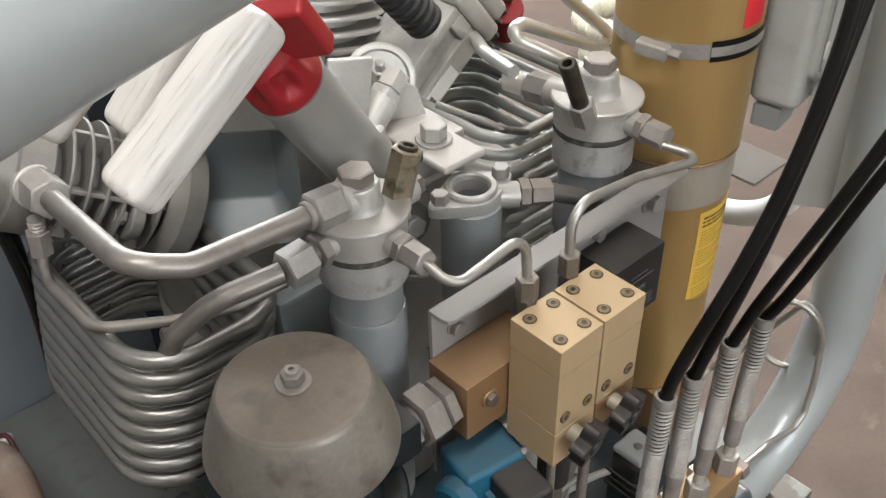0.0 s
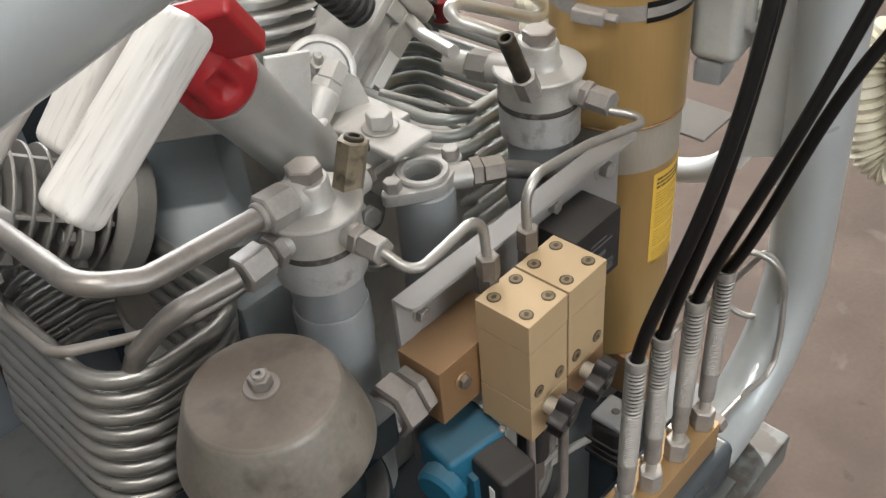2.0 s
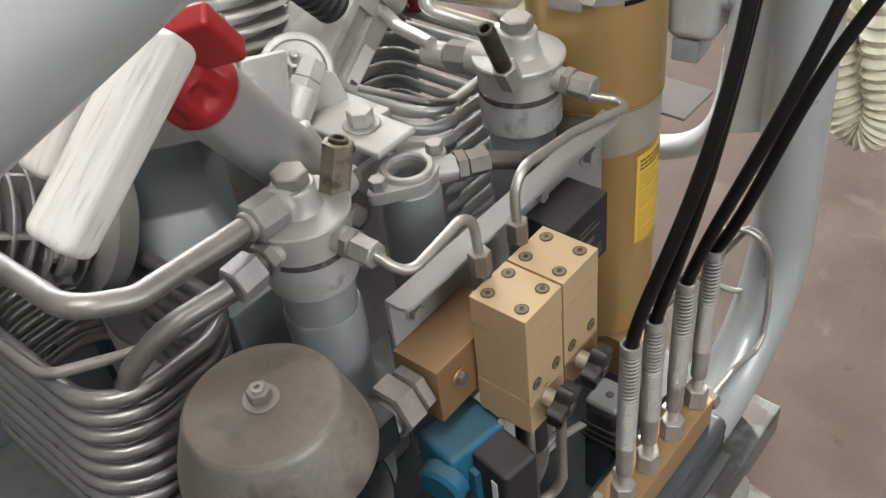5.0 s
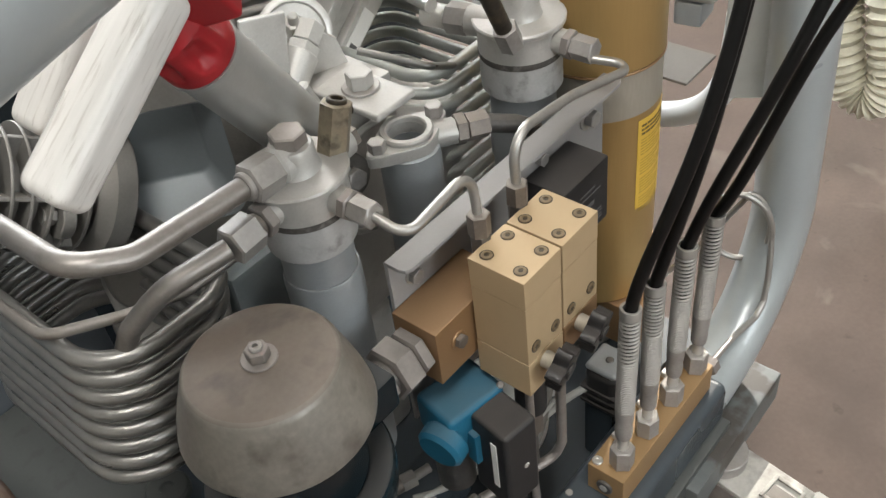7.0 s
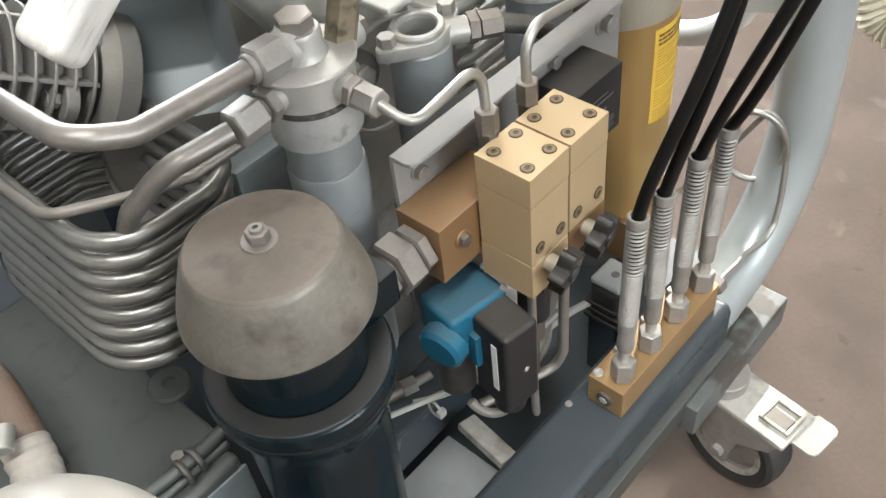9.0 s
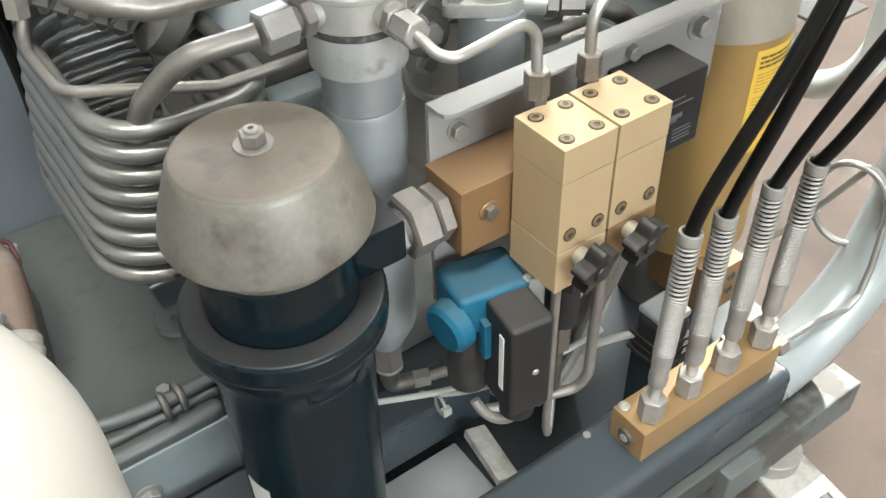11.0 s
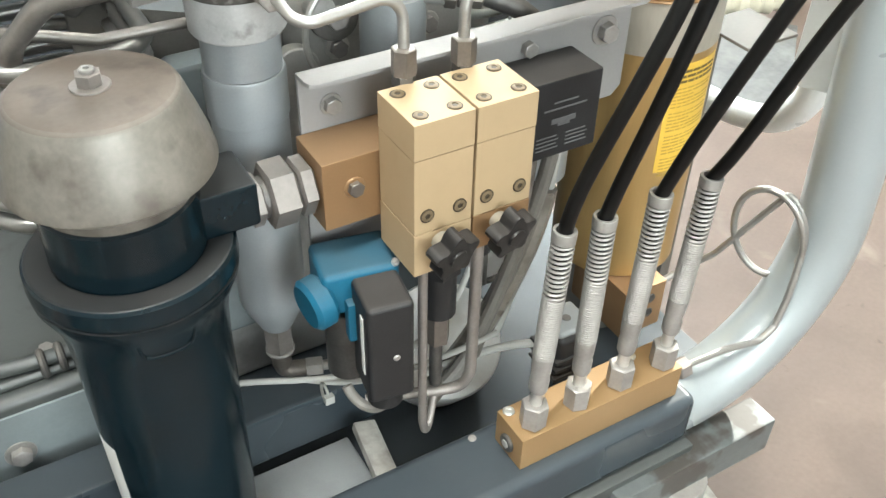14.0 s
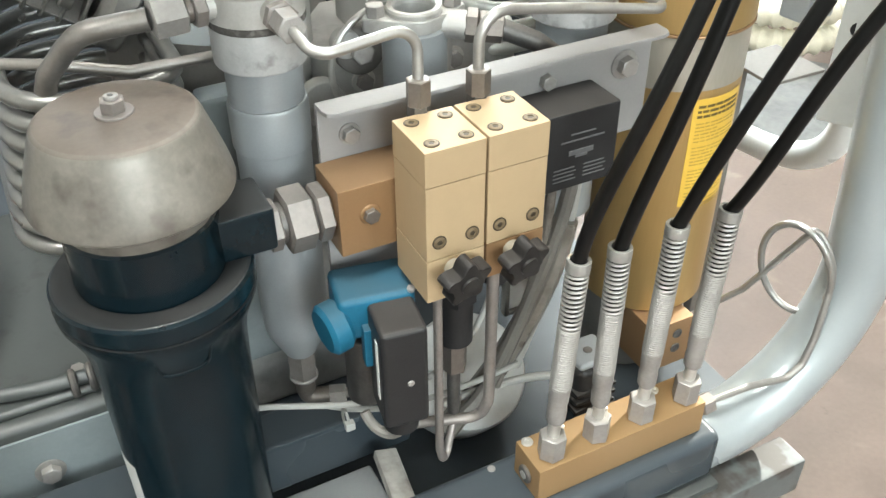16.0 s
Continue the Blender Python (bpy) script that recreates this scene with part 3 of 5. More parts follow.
part("collar", lathe([(0.0575, 0.3705), (0.0765, 0.3710), (0.0775, 0.3725), (0.0780, 0.3760), (0.0775, 0.3870), (0.0755, 0.3895), (0.0735, 0.3905), (0.062, 0.3895), (0.0575, 0.3895)], at, 64), black_enamel, fil, "dusty black clamping collar")
part("neck", lathe([(0.0, 0.389), (0.0565, 0.389), (0.0575, 0.393), (0.0568, 0.4375), (0.055, 0.439), (0.0, 0.439)], at, 64), black_enamel, fil)
part("inner_ring", lathe([(0.0, 0.4392), (0.0545, 0.4392), (0.0568, 0.452), (0.0575, 0.460), (0.0, 0.460)], at, 64), dome_steel, fil)
mark = [(-107, 0.3525, 0.0714), (-107, 0.338, 0.0662), (-105, 0.334, 0.0655), (-101, 0.332, 0.0650), (-79, 0.332, 0.0650), (-75, 0.334, 0.0655), (-73, 0.338, 0.0662), (-73, 0.3525, 0.0714)]
mark = [Vector((DX + (r - 0.0002) * math.cos(radians(a)), DY + (r - 0.0002) * math.sin(radians(a)), z)) for a, z, r in mark]
curve_ = mark[:4] + [Vector((DX + 0.0648 * math.cos(radians(a)), DY + 0.0648 * math.sin(radians(a)), 0.332)) for a in range(-98, -79, 4)] + mark[4:]
part("mould_mark", sweep(curve_, 0.0016, 8), black_enamel, fil, "raised shield-shaped mould mark")
patch = bmesh.new()
grid_ = []
for k in range(9):
    a = radians(-178 + 3 * k)
    grid_.append([patch.verts.new((DX + q * math.cos(a), DY + q * math.sin(a), z)) for q, z in ((0.0596, 0.115), (0.0608, 0.212), (0.0611, 0.212), (0.0599, 0.115))])
for p, q in zip(grid_, grid_[1:]):
    for j in range(4):
        patch.faces.new((p[j], q[j], q[(j + 1) % 4], p[(j + 1) % 4]))
part("paper_label", patch, label_white, fil, "scuffed white paper label")
dome = part("dome", lathe([(0.0575, 0.4605), (0.0722, 0.4595), (0.0740, 0.4612), (0.0744, 0.464), (0.0732, 0.470), (0.0705, 0.480), (0.0660, 0.494), (0.0612, 0.5075), (0.0590, 0.5140), (0.0570, 0.5178), (0.0540, 0.5198), (0.042, 0.5212), (0.022, 0.5218), (0.0, 0.522)], at, 72), dome_steel, fil, "dusty pressed steel dome")
part("washer", cyl((DX, DY, 0.5212), (DX, DY, 0.5234), 0.0135, 0.0005), nut_steel, dome)
part("cap_nut", hexa((DX, DY, 0.5232), (DX, DY, 0.5325), 0.0155, 20), nut_steel, dome)
part("stud", cyl((DX, DY, 0.5322), (DX, DY, 0.5350), 0.0052, 0.0006, 16, 0.0022, 0.003), zinc, dome)
part("outlet", box(DX + 0.035, 0.318, DY - 0.027, DY + 0.027, 0.3905, 0.4295, 0.004), black_enamel, fil, "black outlet block")

# ---- union between filter and block ----
uy, uz = 0.423, 0.3945
uni = thing("pipe_union", (0.345, uy, uz), "grey steel hexagon pipe union beside the bronze block", "pipe fitting")
part("tail_nut", hexa((0.315, uy, uz), (0.3265, uy, uz), 0.038, 0), union_steel, uni)
part("collar", cyl((0.325, uy, uz), (0.3335, uy, uz), 0.0175), dark_steel, uni)
part("union_nut", hexa((0.330, uy, uz), (0.3535, uy, uz), 0.048, 0), union_steel, uni)
part("lock_nut", hexa((0.3555, uy, uz), (0.3688, uy, uz), 0.043, 0), union_steel, uni)
part("thread", cyl((0.352, uy, uz), (0.3695, uy, uz), 0.016), dark_steel, uni)

# ---- bronze block and valve blocks ----
brz = thing("bronze_block", (0.42, 0.42, 0.365), "bronze anodised aluminium block bolted to the bracket", "valve block")
part("body", box(0.3695, 0.468, 0.3965, 0.4462, 0.362, 0.4255, 0.0012), bronze_anodised, brz)
part("plug_boss", cyl((0.396, 0.3968, 0.398), (0.396, 0.3945, 0.398), 0.0095), bronze_anodised, brz)
part("plug", hexa((0.396, 0.395, 0.398), (0.396, 0.3895, 0.398), 0.012, 12), dull_zinc, brz)


def valve_block(x0, x1, bottom, step, foot_finish):
    b = thing("valve_block", ((x0 + x1) / 2, 0.366, bottom), "gold anodised block with socket screws and black star knob", "valve block", "valve blocks")
    y0, y1 = 0.337, 0.3945
    part("cover", box(x0, x1, y0, y1, 0.4482, 0.4790, 0.0008), brass_anodised, b)
    part("body", box(x0 + 0.0002, x1 - 0.0002, y0 + 0.0003, y1 - 0.0003, step, 0.4478, 0.0008), brass_anodised, b)
    part("foot", box(x0, x1, y0, y1, bottom, step - 0.0004, 0.0008), foot_finish, b)
    for x in (x0 + 0.0115, x1 - 0.0115):
        for y in (y0 + 0.0115, y1 - 0.0115):
            socket_screw((x, y, 0.479), (0, 0, 1), 0.0062, b)
        socket_screw((x, y0, 0.396), (0, -1, 0), 0.0062, b)
    kx, kz = x0 + 0.0235, 0.3685
    part("stem", cyl((kx, y0 + 0.001, kz), (kx, y0 - 0.012, kz), 0.0082), gold_clear, b, "pale brass stem")
    out = []
    for i in range(40):
        a = 2 * math.pi * i / 40
        r = 0.0132 + 0.0095 * abs(math.cos(2.5 * a)) ** 1.6
        out.append((r * math.cos(a), r * math.sin(a)))
    km_ = along((kx, y0 - 0.010, kz), (kx + 0.003, y0 - 0.03, kz - 0.004), 20)
    knob = part("star_knob", prism(out, km_, 0.015, 0.0022), knob_black, b, "black plastic star knob")
    part("hub", lathe([(0, 0.0146), (0.0085, 0.0146), (0.0080, 0.0172), (0, 0.0176)], km_, 28), knob_black, knob)
    return b


valve_block(0.4175, 0.4695, 0.338, 0.3795, brass_anodised)
valve_block(0.4715, 0.5255, 0.345, 0.3795, bronze_anodised)

# ---- bracket plate ----
brk = thing("bracket", (0.53, 0.452, 0.26), "silver painted folded steel bracket", "bracket")
outline = [(0.3755, 0.268), (0.542, 0.268), (0.552, 0.278), (0.552, 0.362), (0.562, 0.372), (0.698, 0.372), (0.708, 0.382), (0.708, 0.4745), (0.3755, 0.4745)]
part("plate", prism(outline, pose(0, 0.4506, 0, 90), 0.004, 0.001), bracket_paint, brk)
corner = [(0.3755, 0.4506), (0.3755, 0.434), (0.3775, 0.428), (0.3835, 0.4250), (0.704, 0.4250), (0.711, 0.428), (0.714, 0.434), (0.714, 0.4506)]
part("top_flange", prism(corner, pose(0, 0, 0.4748), 0.0036, 0.0012), bracket_paint, brk)
bolt((0.402, 0.4466, 0.446), (0.402, 0.4385, 0.446), 0.013, brk, washer=0.0095)
bolt((0.592, 0.4466, 0.449), (0.592, 0.4385, 0.449), 0.013, brk)
bolt((0.678, 0.4466, 0.446), (0.678, 0.4355, 0.446), 0.017, brk, washer=0.0145)
bolt((0.40, 0.4466, 0.345), (0.40, 0.4385, 0.345), 0.013, brk, washer=0.0095)

# ---- black control module ----
mod = thing("control_module", (0.602, 0.415, 0.36), "black plastic module with faded grey printing", "control module")
part("case", box(0.5645, 0.6415, 0.398, 0.4462, 0.362, 0.4405, 0.0025), black_plastic, mod)
for x0, x1, z0, z1 in ((0.590, 0.616, 0.4175, 0.4189), (0.580, 0.626, 0.411, 0.4126), (0.589, 0.615, 0.397, 0.402), (0.596, 0.609, 0.394, 0.3965)):
    part("printing", box(x0, x1, 0.3975, 0.3982, z0, z1, 0), ink_grey, mod)
for i in range(4):
    for j in range(2):
        part("printing", box(0.574 + 0.032 * j, 0.598 + 0.032 * j - 0.002 * (i % 2), 0.3975, 0.3982, 0.372 + 0.0040 * i, 0.3732 + 0.0040 * i, 0), ink_grey, mod)

# ---- high-pressure filter cylinder ----
GX, GY = 0.787, 0.5044
gat = pose(GX, GY, 0)
gol = thing("filter_cylinder", (GX, GY, 0.03), "tall gold lacquered filter cylinder with a yellow label", "filter cylinder")
part("lower_tube", lathe([(0, 0.119), (0.071, 0.119), (0.0732, 0.121), (0.0732, 0.402), (0, 0.402)], gat, 72), gold_tube, gol)
part("bare_band", lathe([(0, 0.4022), (0.0734, 0.4022), (0.0734, 0.4605), (0, 0.4605)], gat, 72), gold_clear, gol, "dull bare metal band")
part("upper_tube", lathe([(0, 0.461), (0.0738, 0.461), (0.0752, 0.4625), (0.0752, 0.82), (0.072, 0.823), (0, 0.823)], gat, 72), gold_tube, gol)
part("lip", lathe([(0.0733, 0.4585), (0.0757, 0.4585), (0.0762, 0.4598), (0.0757, 0.4612), (0.0733, 0.4612), (0.0733, 0.4585)], gat, 72), bronze_anodised, gol, "darkened rolled lip")
part("base_block", box(0.737, 0.797, 0.411, 0.52, 0.050, 0.1182, 0.002), bronze_anodised, gol, "bronze anodised base block")
part("base_post", lathe([(0, -0.004), (0.052, -0.004), (0.054, 0.0), (0.054, 0.1185), (0, 0.1185)], pose(GX, GY + 0.022, 0), 40), dark_cast, gol)
for z_ in (0.077, 0.099):
    part("port", cyl((0.775, 0.4112, z_), (0.775, 0.4095, z_), 0.0065, 0.0004, 20, 0.0045, 0.0012), dark_steel, gol)


def wrap(r, a0, a1, z0, z1, n=14):
    """A piece of a vertical tube's skin round the cylinder, in degrees."""
    bm = bmesh.new()
    rows = []
    for k in range(n + 1):
        a = radians(a0 + (a1 - a0) * k / n)
        rows.append([bm.verts.new((GX + q * math.cos(a), GY + q * math.sin(a), z)) for q, z in ((r, z0), (r, z1), (r + 0.0004, z1), (r + 0.0004, z0))])
    for a, b in zip(rows, rows[1:]):
        for i in range(4):
            bm.faces.new((a[i], a[(i + 1) % 4], b[(i + 1) % 4], b[i]))
    bm.faces.new(rows[0])
    bm.faces.new(rows[-1])
    return bm


lab = part("label", wrap(0.0733, -109, -58, 0.266, 0.393), label_yellow, gol, "yellow label with rows of black print")
z, print_ = 0.386, random.Random(5)
for k in range(27):
    h, step_ = (0.0028, 0.0056) if k < 3 else (0.0013, 0.0041)
    a, words = -105, []
    stop_ = -62 if k % 6 != 5 else -84
    while a < stop_:
        w_ = print_.uniform(3.0, 8.5)
        words.append(wrap(0.0737, a, min(a + w_, stop_), z - h, z, 3))
        a += w_ + 1.1
    part("text_bar", join(*words), ink_black if k < 3 else ink_brown, lab)
    z -= step_
    if k in (2, 8, 14, 20):
        z -= 0.0032
part("warning_label", wrap(0.0754, -103, -80, 0.612, 0.665, 8), label_red, gol, "red warning label")

clm = thing("hose_clamp", (GX, GY, 0.585), "steel worm-drive band clamp round the gold cylinder", "clamp")
part("band", wrap(0.0754, -300, 60, 0.585, 0.601, 60), zinc, clm)
part("rubber_sleeve", wrap(0.0760, -127, 20, 0.582, 0.604, 24), black_rubber, clm)
part("sleeve_band", wrap(0.0768, -127, 20, 0.588, 0.598, 24), zinc, clm)
ang = radians(-165)
out_ = Vector((math.cos(ang), math.sin(ang), 0))
tan_ = Vector((-math.sin(ang), math.cos(ang), 0))
c0 = Vector((GX, GY, 0.595)) + out_ * 0.080
scr = along(c0 - tan_ * 0.022, c0 + tan_ * 0.022 + Vector((0, 0, -0.003)))
part("worm_housing", box(-0.008, 0.008, -0.009, 0.006, 0.0, 0.034, 0.003, 3, m=scr), zinc, clm)
part("worm_screw", hexa(scr @ Vector((0, 0, 0.032)), scr @ Vector((0, 0, 0.046)), 0.0085), zinc, clm)

# ---- grey gauge console ----
con = thing("gauge_console", (0.905, 0.42, 0.47), "light grey plastic gauge console on a black back", "console")
cm = pose(0.885, 0.413, 0, 0, 0, 8)
part("housing", box(0, 0.100, 0, 0.060, 0.476, 0.80, 0.014, 4, m=cm), console_grey, con)
part("back_shell", box(-0.030, 0.062, 0.0605, 0.092, 0.488, 0.80, 0.012, 3, m=cm), black_plastic, con, "black plastic back shell")
part("screen_bezel", nested([(0.010, 0.092, 0.512, 0.735, 0.016, 0.0005), (0.010, 0.092, 0.512, 0.735, 0.016, -0.007), (0.014, 0.088, 0.516, 0.731, 0.014, -0.009), (0.018, 0.084, 0.522, 0.726, 0.012, -0.0075)], cm, False), console_grey, con, "moulded grey screen bezel")
scr_ = part("screen_glass", nested([(0.018, 0.084, 0.522, 0.726, 0.012, -0.0074), (0.020, 0.082, 0.524, 0.724, 0.010, -0.0060)], cm, True), dial_glass, con, "dull greenish display glass")
for u_ in (0.030, 0.052):
    part("button", nested([(u_, u_ + 0.012, 0.534, 0.556, 0.005, -0.0058), (u_, u_ + 0.012, 0.534, 0.556, 0.005, -0.0085)], cm, True), label_white, scr_)
part("mount_foot", box(0.006, 0.052, 0.018, 0.052, 0.446, 0.4758, 0.004, 2, m=cm), silver_paint, con, "pale bracket under the housing")
part("knob", cyl((0.940, 0.408, 0.447), (0.931, 0.397, 0.447), 0.013, 0.003), black_plastic, con)
part("knob_stem", cyl((0.948, 0.4145, 0.447), (0.939, 0.407, 0.447), 0.005), dark_steel, con)

# ---- side sheet, console shelf and rear handle ----
solo("side_panel", box(0.0, 0.005, -0.075, 0.05, 0.342, 1.0, 0.0015, m=pose(0.944, 0.372, 0, 0, 0, 32)), sheet_grey, "pale grey painted sheet metal side panel", "panel")
ped = thing("console_shelf", (0.90, 0.49, 0.30), "dusty grey-brown sheet shelf behind the gold cylinder", "shelf")
part("shelf", box(0.858, 0.931, 0.428, 0.500, 0.388, 0.392, 0.0012), shelf_dust, ped)
part("post", box(0.864, 0.880, 0.484, 0.498, -0.0038, 0.3878, 0.002), dark_cast, ped)
solo("rear_handle", sweep([Vector((0.99, 0.80, 0.20))] + bezier([(1.03, 0.72, 0.185), (1.075, 0.60, 0.160), (1.075, 0.52, 0.165), (1.045, 0.455, 0.235), (1.015, 0.440, 0.31), (0.985, 0.425, 0.42)], 30), 0.0190, 24), handle_paint, "pale grey bent tube handle", "handle")

# ---- separators ----
CAPZ = 0.569


def separator(x, y, low, label):
    s = thing("separator", (x, y, low), label, "separator", "separators")
    m = pose(x, y, 0)
    if low < 0.2:
        part("lower_body", lathe([(0, 0.176), (0.0155, 0.176), (0.0170, 0.179), (0.0300, 0.207), (0.0318, 0.214), (0.0322, 0.222), (0.0325, 0.4205), (0, 0.4205)], m, 56), silver_paint, s)
        part("drain_nut", hexa((x, y, 0.1420), (x, y, 0.1758), 0.0265, 10), nut_steel, s)
        part("drain_washer", cyl((x, y, 0.1375), (x, y, 0.1421), 0.0150), zinc, s)
        part("drain_stub", cyl((x, y, 0.1180), (x, y, 0.1377), 0.0105), dull_zinc, s)
    else:
        part("lower_body", lathe([(0, low), (0.0325, low), (0.0325, 0.4205), (0, 0.4205)], m, 56), silver_paint, s)
    part("step_ring", lathe([(0, 0.421), (0.0335, 0.421), (0.0342, 0.4225), (0.0342, 0.460), (0.0330, 0.4635), (0, 0.4635)], m, 56), silver_paint, s)
    part("upper_body", lathe([(0, 0.464), (0.0318, 0.464), (0.0318, 0.4985), (0, 0.4985)], m, 56), silver_paint, s)
    part("sleeve", lathe([(0, 0.499), (0.0372, 0.499), (0.0385, 0.501), (0.0385, 0.5315), (0.0375, 0.533), (0, 0.533)], m, 56), sleeve_grey, s, "pale scuffed sleeve")
    part("seal", lathe([(0, 0.5325), (0.0386, 0.5325), (0.0394, 0.5340), (0.0396, 0.5378), (0.0386, 0.5398), (0, 0.5398)], m, 56), grit_seal, s, "gritty black sealing ring")
    part("cap", lathe([(0, 0.538), (0.0385, 0.538), (0.0392, 0.539), (0.0390, 0.5615), (0.0425, 0.5640), (0.0430, 0.5675), (0.0418, CAPZ), (0, CAPZ + 0.0015)], m, 56), cast_alu, s)
    part("boss", lathe([(0, CAPZ), (0.0215, CAPZ), (0.0205, 0.572), (0.0188, 0.577), (0.0186, 0.589), (0.0170, 0.592), (0, 0.592)], m, 40), cast_alu, s)
    part("boss_screw", hexa((x, y, 0.5918), (x, y, 0.604), 0.026, 8), nut_steel, s)
    part("side_port", cyl((x + 0.004, y - 0.030, 0.551), (x + 0.004, y - 0.052, 0.551), 0.0115), cast_alu, s)
    part("port_collar", hexa((x + 0.004, y - 0.047, 0.551), (x + 0.0042, y - 0.056, 0.5508), 0.0235, 12), nut_steel, s)
    part("port_nut", hexa((x + 0.0042, y - 0.056, 0.5508), (x + 0.0045, y - 0.0775, 0.5505), 0.0200, 0), zinc, s)
    return s


sep = separator(0.354, 0.507, 0.117, "silver painted condensate separator with a conical drain foot")
part("inlet_nut", hexa((0.335, 0.507, 0.5807), (0.3075, 0.5068, 0.5823), 0.0295, 8), zinc, sep)
part("inlet_gland", cyl((0.309, 0.5068, 0.5822), (0.303, 0.5068, 0.5826), 0.0118, 0.0012), zinc, sep)
part("inlet_elbow", cyl((0.362, 0.507, 0.5795), (0.334, 0.507, 0.5808), 0.0160, 0.003), cast_alu, sep)
part("outlet_stub", cyl((0.325, 0.5005, 0.553), (0.303, 0.498, 0.553), 0.0112), cast_alu, sep)
part("outlet_collar", hexa((0.312, 0.4990, 0.553), (0.3015, 0.4979, 0.553), 0.0255, 5), nut_steel, sep)
part("outlet_thread", cyl((0.302, 0.4980, 0.553), (0.2965, 0.4975, 0.553), 0.0100, 0.0008), dull_zinc, sep)
part("outlet_nut", hexa((0.297, 0.4975, 0.553), (0.271, 0.4966, 0.552), 0.0285, 5), zinc, sep)
part("relief_valve", hexa((0.388, 0.500, 0.564), (0.4015, 0.4985, 0.606), 0.0235, 10), dirty_brass, sep, "dirty brass safety valve stem")
part("valve_ear", cyl((0.400, 0.4985, 0.596), (0.413, 0.4995, 0.594), 0.0068, 0.0015), dirty_black, sep)
part("valve_tip", cyl((0.4008, 0.4986, 0.604), (0.4025, 0.4984, 0.609), 0.0085, 0.001, 20, 0.005, 0.004), dirty_black, sep)
part("side_boss", cyl((0.385, 0.515, 0.552), (0.418, 0.518, 0.552), 0.014), cast_alu, sep)
part("side_plug", hexa((0.417, 0.518, 0.552), (0.426, 0.5185, 0.552), 0.022, 10), dull_zinc, sep)

sep = separator(0.66, 0.515, 0.30, "silver painted condensate separator beside the gold cylinder")
part("inlet_port", cyl((0.650, 0.530, 0.560), (0.642, 0.560, 0.560), 0.014), cast_alu, sep)
part("inlet_nut", hexa((0.6425, 0.558, 0.560), (0.637, 0.580, 0.560), 0.026, 8), zinc, sep)
part("inlet_sleeve", cyl((0.637, 0.579, 0.560), (0.632, 0.605, 0.560), 0.0115, 0.002), bright_steel, sep)
part("relief_valve", cyl((0.612, 0.4945, 0.582), (0.590, 0.4945, 0.630), 0.0078, 0.001, 24, 0.0045, 0.012), dirty_black, sep, "black relief valve stem")
part("valve_base", hexa((0.622, 0.4945, 0.562), (0.6115, 0.4945, 0.585), 0.020, 8), zinc, sep)

sep.scale, sep.location = (1.10, 1.10, 1.10), (0.667, 0.519, 0.30 - 0.047)

# middle pressure-valve housing
mx, my = 0.504, 0.533
mid = thing("valve_housing", (mx, my, 0.30), "cast aluminium valve housing with an open bore and two bolts", "valve housing")
part("body", lathe([(0, 0.30), (0.029, 0.30), (0.0305, 0.304), (0.0300, 0.486), (0.0265, 0.4888), (0.0178, 0.4888), (0.0178, 0.445), (0, 0.440)], pose(mx, my, 0), 48), silver_paint, mid)
flange = bmesh.new()
fl_m = pose(mx, my, 0.489, 0, 0, -6)
rings_ = []
for i in range(48):
    a = 2 * math.pi * i / 48
    ox, oy = (0.030 + 0.019 * abs(math.cos(a)) ** 3) * math.cos(a), (0.029 - 0.006 * abs(math.cos(a)) ** 2) * math.sin(a)
    ix, iy = 0.0178 * math.cos(a), 0.0178 * math.sin(a)
    rings_.append([flange.verts.new(fl_m @ Vector(p)) for p in ((ix, iy, 0), (ox, oy, 0), (ox, oy, 0.0105), (ox * 0.97, oy * 0.97, 0.012), (ix, iy, 0.012))])
for i in range(48):
    p, q = rings_[i], rings_[(i + 1) % 48]
    for j in range(5):
        flange.faces.new((p[j], q[j], q[(j + 1) % 5], p[(j + 1) % 5]))
part("flange", flange, cast_alu, mid)
part("rim", lathe([(0.0180, 0.5008), (0.0255, 0.5008), (0.026, 0.5045), (0.0245, 0.5065), (0.0200, 0.5065), (0.0185, 0.505), (0.0180, 0.5008)], pose(mx, my, 0), 44), cast_alu, mid)
bolt((mx - 0.036, my + 0.004, 0.501), (mx - 0.036, my + 0.004, 0.512), 0.015, mid)
bolt((mx + 0.036, my - 0.004, 0.501), (mx + 0.036, my - 0.004, 0.513), 0.015, mid)
part("side_port", cyl((mx + 0.02, my - 0.012, 0.490), (mx + 0.045, my - 0.026, 0.487), 0.013), cast_alu, mid)
part("port_collar", hexa((mx + 0.040, my - 0.023, 0.488), (mx + 0.050, my - 0.029, 0.487), 0.027, 10), dull_zinc, mid)
part("port_nut", hexa((mx + 0.050, my - 0.029, 0.487), (mx + 0.070, my - 0.040, 0.485), 0.024, 10), dull_zinc, mid)
part("outlet_pipe", tube([(mx + 0.068, my - 0.039, 0.485), (mx + 0.10, my - 0.052, 0.47), (mx + 0.135, my - 0.048, 0.44)], 0.0095, 0.03, 16), dark_steel, mid)

# ---- pipes ----
def pipe(pts, r, bend, mat, label, name="steel_pipe"):
    return solo(name, tube(pts, r, bend), mat, label, "pipe", at=pts[0])


